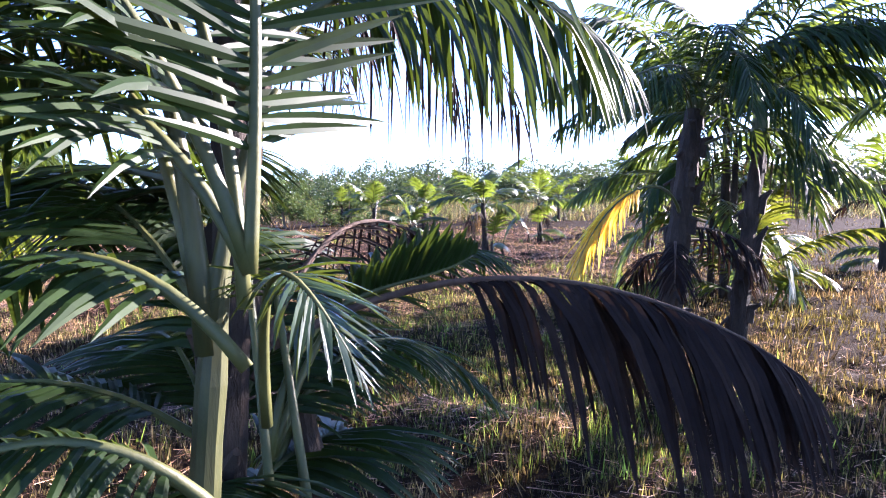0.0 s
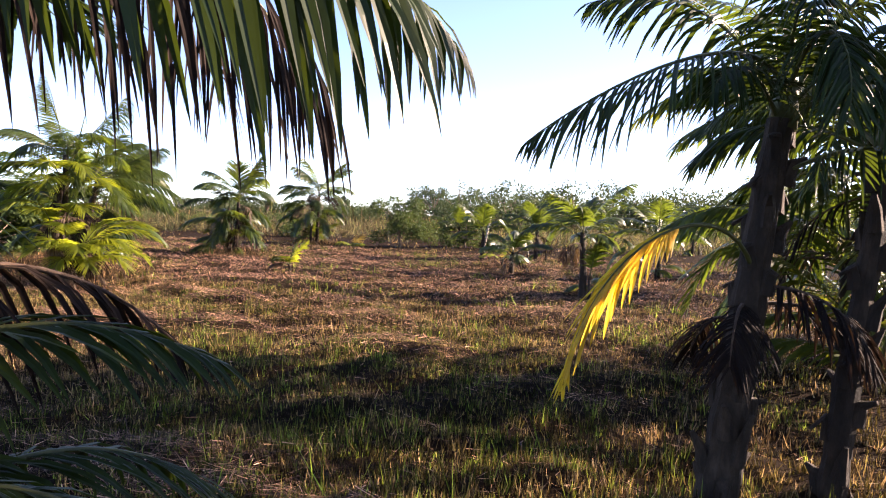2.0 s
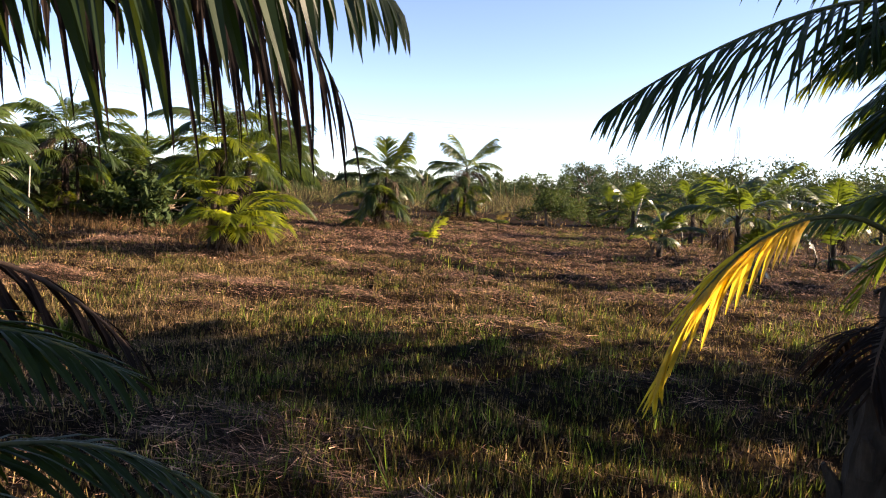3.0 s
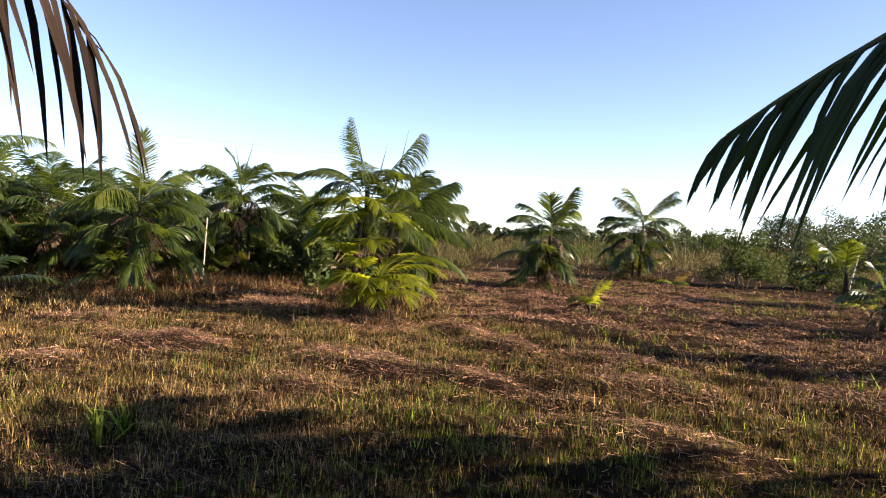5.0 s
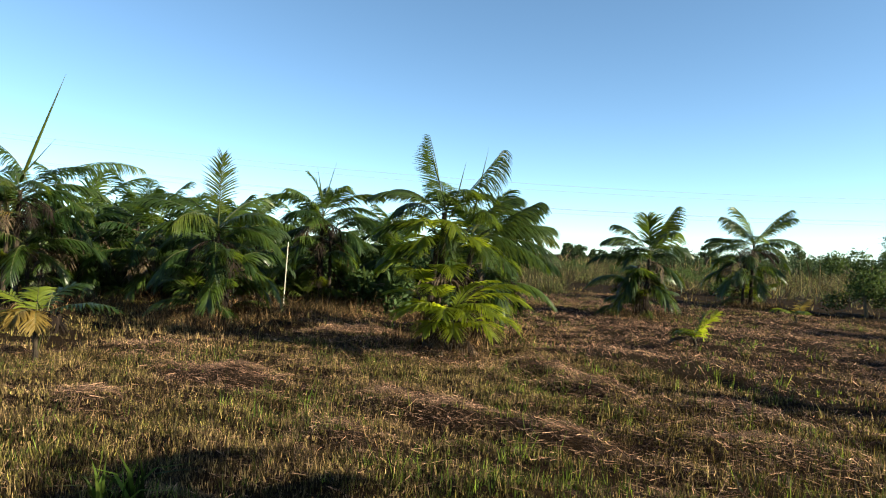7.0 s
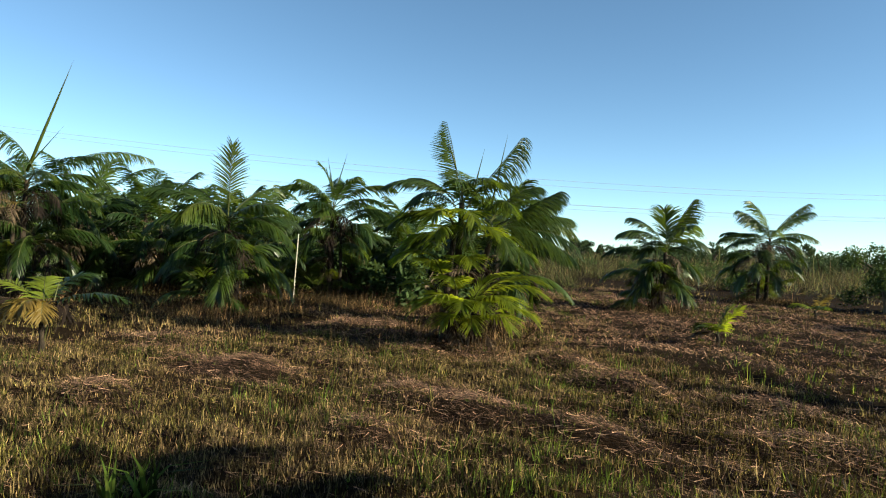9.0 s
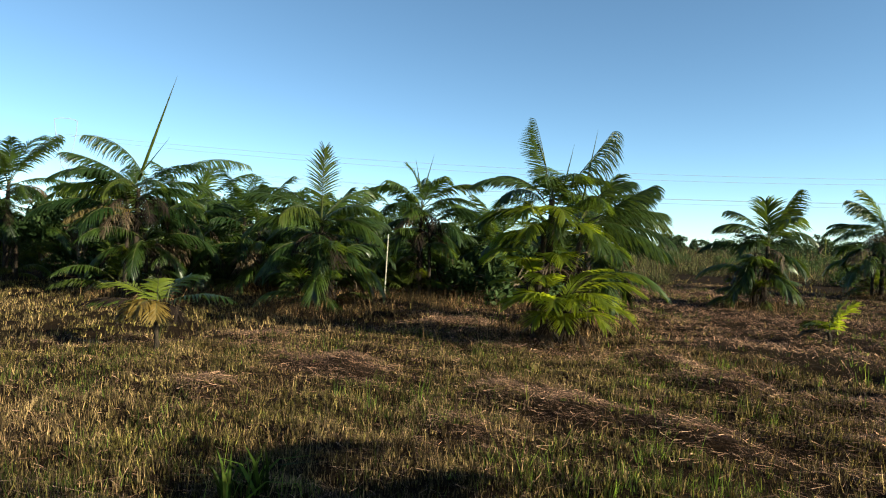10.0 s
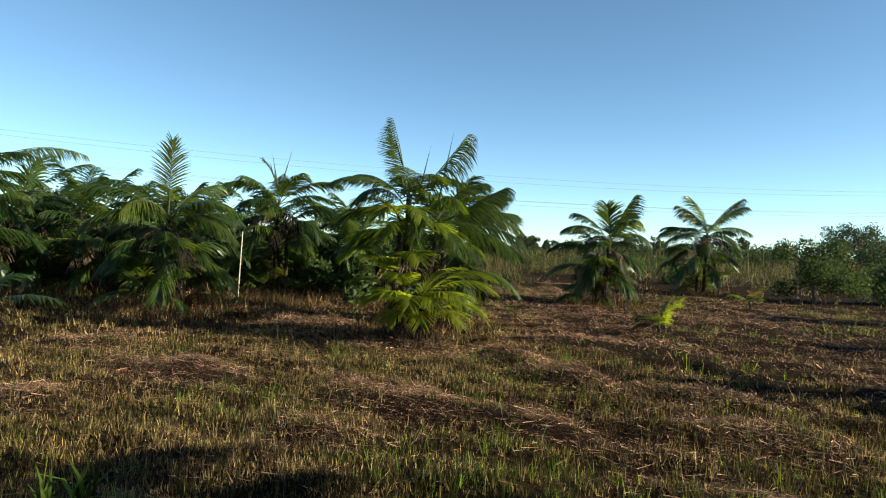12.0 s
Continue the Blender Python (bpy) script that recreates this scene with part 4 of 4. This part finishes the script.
grass("fresh_grass", "tufts of fresh green grass in the stubble",
      [tufts(9000, 8, (-9, 4.5, 1.5, 12), 4, 0.075, 0.006, 0.03, lambda x, y: (wave(x, y, 1.7, 2.1) > 0.58) * 0.8),
       tufts(1500, 10, (-9, 4.5, 1.5, 14), 7, 0.12, 0.007, 0.035, lambda x, y: 0.12 + 0.5 * (wave(x, y, 2.3, 0.9) > 0.66)),
       tufts(2000, 8, (-2.8, 2.5, 4.8, 8.8), 71, 0.07, 0.006, 0.022, lambda x, y: 0.25 + 0.6 * (wave(x, y, 2.0, 1.1) > 0.5) - 0.8 * mound(x, y)),
       tufts(500, 9, (0.4, 3.2, 3.6, 6.2), 72, 0.09, 0.007, 0.025, lambda x, y: 0.4 + 0.6 * (wave(x, y, 2.6, 0.3) > 0.5)),
       tufts(5000, 8, (-20, 8, 12, 28), 5, 0.1, 0.011, 0.04, lambda x, y: (wave(x, y, 1.2, 0.1) > 0.62) * 0.8)], M_GREEN)


def straw(n, region, seed, weight, tilt=0.16, size=1.0):
    """Cut stalks lying flat on the ground, slightly heaped."""
    rng = np.random.default_rng(seed)
    x = rng.uniform(region[0], region[1], n)
    y = rng.uniform(region[2], region[3], n)
    k = rng.uniform(0, 1, n) < weight(x, y)
    x, y = x[k], y[k]
    n = len(x)
    L = rng.uniform(0.05, 0.2, n) * size
    L = L * np.where(y > 10.5, 0.75, 1.0)
    a = rng.normal(0.5, 0.9, n)
    z = ground_z(x, y) + rng.uniform(0.005, 0.05, n) + 0.09 * mound(x, y) * rng.uniform(0.3, 1, n)
    d = np.stack([np.cos(a), np.sin(a), rng.normal(0, tilt, n)], 1)
    s = np.stack([-np.sin(a), np.cos(a), rng.normal(0, 0.5, n)], 1)
    w = (rng.uniform(0.0015, 0.0038, n) * np.clip(y / 7, 1, 2.2))[:, None] / 2
    c = np.stack([x, y, z], 1)
    p0, p2 = c - d * L[:, None] / 2, c + d * L[:, None] / 2
    p2[:, 2] -= rng.uniform(0, 0.015, n)
    v = np.stack([p0 - s * w * 1.2, p0 + s * w * 1.2, p2], 1).reshape(-1, 3)
    return v, np.zeros((0, 4), int), np.arange(n)[:, None] * 3 + np.array([[0, 1, 2]])


def heap(x, y):
    return np.clip(0.2 + 0.2 * (wave(x, y, 0.9, 3.3) > 0.66) + 1.2 * mound(x, y), 0, 1) * (1 - 0.5 * bare(x, y))


sv = straw(420000, (-10, 6, -2, 12.5), 8, heap)
sv2 = straw(440000, (-18, 8, 10.5, 28), 9, lambda x, y: 0.25 + 0.6 * wave(x, y, 0.7, 0.4), 0.42)
sv3 = straw(500, (-8, 3, 3, 11), 10, lambda x, y: 1.0, 0.1, 3.6)
tagged(grass("cut_straw", "dry tan cut straw lying over the stubble", [sv, sv2, sv3], M_STRAW), category="straw")

# the fresh tuft beside the path
tuft = blades(64, (-0.14, 0.14, -0.14, 0.14), 12, (0.26, 0.28), 0.021, 0.75, bent=True)
tuft_ob = tagged(new("grass_tuft", fast_mesh("grass_tuft", *tuft, M_GREEN)), "fresh green grass tuft standing in the stubble", "grass tuft")
tuft_ob.location = (-2.72, 5.25, 0.02)

# dry brush round the feet of the palms
FEET = [(-8.4, 13.2), (-9.99, 21.05), (-11.2, 29.5), (-12.9, 9.33), (-14.7, 12.9), (-15.1, 15.8), (-17.0, 6.0), (-13.6, 11.2), (-15.8, 10.6), (-11.2, 14.4), (-13.5, 17.0), (-17.5, 9.2), (-14.0, 9.9), (-11.6, 8.6), (-13.2, 12.8), (-15.8, 7.4), (-12.4, 10.6), (-7.15, 11.1), (-6.8, 11.4)]


def by_feet(x, y):
    w = 0 * x
    for fx, fy in FEET:
        w = w + np.exp(-((x - fx) ** 2 + (y - fy) ** 2) / 0.9 ** 2)
    return np.clip(w, 0, 1)


brush = blades(300000, (-19, -7, 4, 31), 15, (0.2, 0.45), 0.01, 1.0, by_feet)
tagged(grass("dry_brush", "dry brown brush and litter round the palm feet", [brush], M_BRUSH), category="brush")

# tall savanna behind the plantation
grass("tall_grass", "tall green-brown savanna grass beyond the palms",
      [blades(130000, (-75, 30, 36, 85), 21, (0.72, 0.4), 0.024, 1.3, lambda x, y: 0.3 + 0.7 * wave(x, y, 0.25, 0.7), lambda x, y: 0.45 + 1.0 * wave(x, y, 0.33, 2.0)),
       blades(46000, (-60, -18, 22, 40), 22, (0.7, 0.4), 0.02, 1.2, lambda x, y: (x < -0.9 * y + 6) * 0.9),
       blades(30000, (-90, -33, -25, 40), 24, (1.1, 0.35), 0.05, 1.0),
       blades(20000, (-160, 120, 85, 190), 23, (1.3, 0.4), 0.14, 1.0)], M_TALL)


# ---- shrubs and trees ----
def leaf_cloud(centres, radii, count, size, rng):
    """Small folded leaves scattered through clumps."""
    c = np.asarray(centres)[rng.integers(0, len(centres), count)]
    r = np.asarray(radii)[rng.integers(0, len(radii), count)][:, None]
    d = norm(rng.normal(0, 1, (count, 3)))
    p = c + d * r * rng.uniform(0.35, 1.0, (count, 1)) ** 0.5 * np.array([1, 1, 0.8])
    a = norm(rng.normal(0, 1, (count, 3)))
    b = norm(np.cross(a, rng.normal(0, 1, (count, 3))))
    n = np.cross(a, b)
    s = (size * rng.uniform(0.6, 1.4, count))[:, None]
    v = np.stack([p - a * s, p + b * s * 0.4 + n * s * 0.15, p + a * s, p - b * s * 0.4 + n * s * 0.15], 1).reshape(-1, 3)
    o = np.arange(count)[:, None] * 4
    return v, np.zeros((0, 4), int), np.concatenate([o + np.array([[0, 1, 2]]), o + np.array([[0, 2, 3]])])


def tree(name, x, y, h, w, seed, leaves, size, mat, label, cat, trunk=0.35):
    rng = np.random.default_rng(seed)
    p = tagged(empty(name, (x, y, 0)), label, cat, "savanna shrubs" if name == "shrub" else "distant trees")
    tv, tf = tube([(0, 0, -0.1), (rng.normal(0, 0.03) * h, rng.normal(0, 0.03) * h, h * 0.3), (rng.normal(0, 0.06) * h, rng.normal(0, 0.06) * h, h * 0.75)], [h * 0.028, h * 0.02, h * 0.006], 7)
    verts, faces = list(tv), list(tf)
    n = rng.integers(16, 24)
    cs, rs = [], []
    for i in range(n):
        a = rng.uniform(0, 2 * np.pi)
        rr = w * 0.5 * math.sqrt(rng.uniform(0.05, 1))
        z = h * (trunk + (0.95 - trunk) * rng.uniform(0, 1) * (1 - 0.5 * (rr / (w * 0.5)) ** 2))
        c = np.array([rr * math.cos(a), rr * math.sin(a), z])
        cs.append(c)
        rs.append(w * rng.uniform(0.09, 0.2))
        lv, lf = tube([(0, 0, h * 0.28), c * np.array([0.5, 0.5, 0.75]) + np.array([0, 0, 0.05 * h]), c], [h * 0.012, h * 0.008, h * 0.003], 5)
        o = len(verts)
        verts += lv
        faces += [tuple(o + q for q in fc) for fc in lf]
    part("trunk", mesh_of("trunk", verts, faces, [M_BARK]), p)
    part("crown", fast_mesh("crown", *leaf_cloud(cs, rs, leaves, size, rng), mat), p)
    return p


tree("shrub", -7.5, 30.5, 2.7, 2.8, 101, 6500, 0.06, M_BUSH, "leafy dark green shrub behind the palm rows", "shrub", 0.12)
tree("shrub", -5.0, 32.5, 1.7, 2.4, 102, 4200, 0.06, M_BUSH, "low leafy green shrub", "shrub", 0.1)
rng = np.random.default_rng(19)
for i in range(22):
    az, d = rng.uniform(-60, 12), rng.uniform(38, 75)
    tree("shrub", d * math.sin(radians(az)), d * math.cos(radians(az)), rng.uniform(0.7, 1.4), rng.uniform(2.0, 4.0), 400 + i, 1300, 0.08, M_BUSH, "low green savanna shrub in tall grass", "shrub", 0.08)
for i in range(20):
    az, d = -58 - 2.6 * i + rng.uniform(-1, 1), rng.uniform(30, 46)
    tree("shrub", d * math.sin(radians(az)), 4 + d * math.cos(radians(az)), rng.uniform(2.2, 3.6), rng.uniform(3.5, 5.0), 450 + i, 1800, 0.13, M_BUSH, "tall dark green shrub behind the palm rows", "shrub", 0.05)
for i, (x, y, h) in enumerate(((-13.2, 15.0, 1.7), (-14.6, 17.6, 1.8), (-17.2, 14.8, 2.0), (-18.6, 11.0, 2.2), (-19.6, 8.0, 2.5), (-21.6, 5.0, 3.2), (-22.5, 9.5, 2.8), (-20.5, 16.0, 2.0), (-23.5, 2.0, 3.6), (-25.5, 5.5, 3.6), (-16.0, 19.5, 1.8))):
    tree("shrub", x, y, h, 3.0, 500 + i, 3200, 0.11, M_BUSH, "dense dark green shrub among the palms", "shrub", 0.04)
rng = np.random.default_rng(9)
FAR = [(-96, 116, 6.0, 5.0)]
for i in range(46):
    az = -34 + i * 1.55 + rng.uniform(-0.8, 0.8)
    d = rng.uniform(70, 120) + (40 if az < -8 else 0)
    FAR.append((d * math.sin(radians(az)), d * math.cos(radians(az)), rng.uniform(4.9, 6.6) * (0.3 if az < -17 else 1) * d / 90, rng.uniform(10, 16)))
for i, (x, y, h, w) in enumerate(FAR):
    tree("tree", x, y, h, w, 200 + i, 3600, 0.21, M_TREE, "distant dark green savanna tree", "tree", 0.12)
for i in range(16):
    az = -52 + i * 1.9 + rng.uniform(-0.8, 0.8)
    d = rng.uniform(110, 150)
    tree("tree", d * math.sin(radians(az)), d * math.cos(radians(az)), rng.uniform(2.6, 5.0), rng.uniform(2, 3.5), 300 + i, 260, 0.3, M_TREE, "small far tree on the horizon", "tree", 0.5)


# ---- power line ----
def lattice(x, y, h):
    p = tagged(empty("pylon", (x, y, 0)), "tall steel lattice power pylon beyond the palms", "pylon", "pylons")
    levels = np.array([0.0, 0.17, 0.33, 0.48, 0.6, 0.7, 0.8, 0.9, 1.0])
    wide = [3.2, 2.6, 2.0, 1.45, 1.0, 1.5, 2.2, 2.75, 3.0]      # waisted, then forking towards the cables
    deep = [3.2, 2.6, 2.0, 1.45, 1.0, 0.9, 0.8, 0.7, 0.6]
    r = 0.085
    for sx in (-1, 1):
        for sy in (-1, 1):
            v, f = tube([(sx * d, sy * w, q * h) for q, w, d in zip(levels, wide, deep)], [r] * 9, 5)
            part("leg", mesh_of("leg", v, f, [M_STEEL]), p)
    for i in range(8):
        for sx, sy, tx, ty in ((-1, -1, 1, -1), (1, -1, 1, 1), (1, 1, -1, 1), (-1, 1, -1, -1)):
            if i > 4 and sy != ty:
                continue        # the fork is open between its horns
            for a, b in ((i, i + 1), (i + 1, i)):
                v, f = tube([(sx * deep[a], sy * wide[a], levels[a] * h), (tx * deep[b], ty * wide[b], levels[b] * h)], [r * 0.6] * 2, 4)
                part("brace", mesh_of("brace", v, f, [M_STEEL]), p)
    for z, reach in ((0.66, 4.6), (0.86, 5.0)):
        for sy in (-1, 1):
            v, f = tube([(0, sy * 1.2, z * h), (0, sy * reach, z * h + 0.4)], [r, r * 0.6], 5)
            part("cross_arm", mesh_of("cross_arm", v, f, [M_STEEL]), p)
    v, f = tube([(0, -3.0, h), (0, -1.2, h + 0.5), (0, 1.2, h + 0.5), (0, 3.0, h)], [r] * 4, 5)
    part("top_beam", mesh_of("top_beam", v, f, [M_STEEL]), p)
    return p


lattice(-230, 7, 34)
lattice(-29, 329, 34)
for za, sag, zb, off in ((29.0, 7.5, 28.0, -4.0), (29.4, 7.0, 28.4, 4.0), (21.5, 6.8, 20.5, -4.0), (22.0, 6.6, 21.0, 4.0), (23.0, 7.2, 22.0, 0.0)):
    s = np.linspace(0, 1, 41)
    ca, cb = np.array([-230 + off * 0.85, 7 - off * 0.53, za]), np.array([-29 + off * 0.85, 329 - off * 0.53, zb])
    cp = ca * (1 - s[:, None]) + cb * s[:, None]
    cp[:, 2] -= sag * 4 * s * (1 - s)
    cv, cf = tube(cp, [0.04] * 41, 5)
    tagged(new("power_cable", mesh_of("power_cable", cv, cf, [M_CABLE])), "thin grey overhead power cable sagging between pylons", "cable", "power cables")
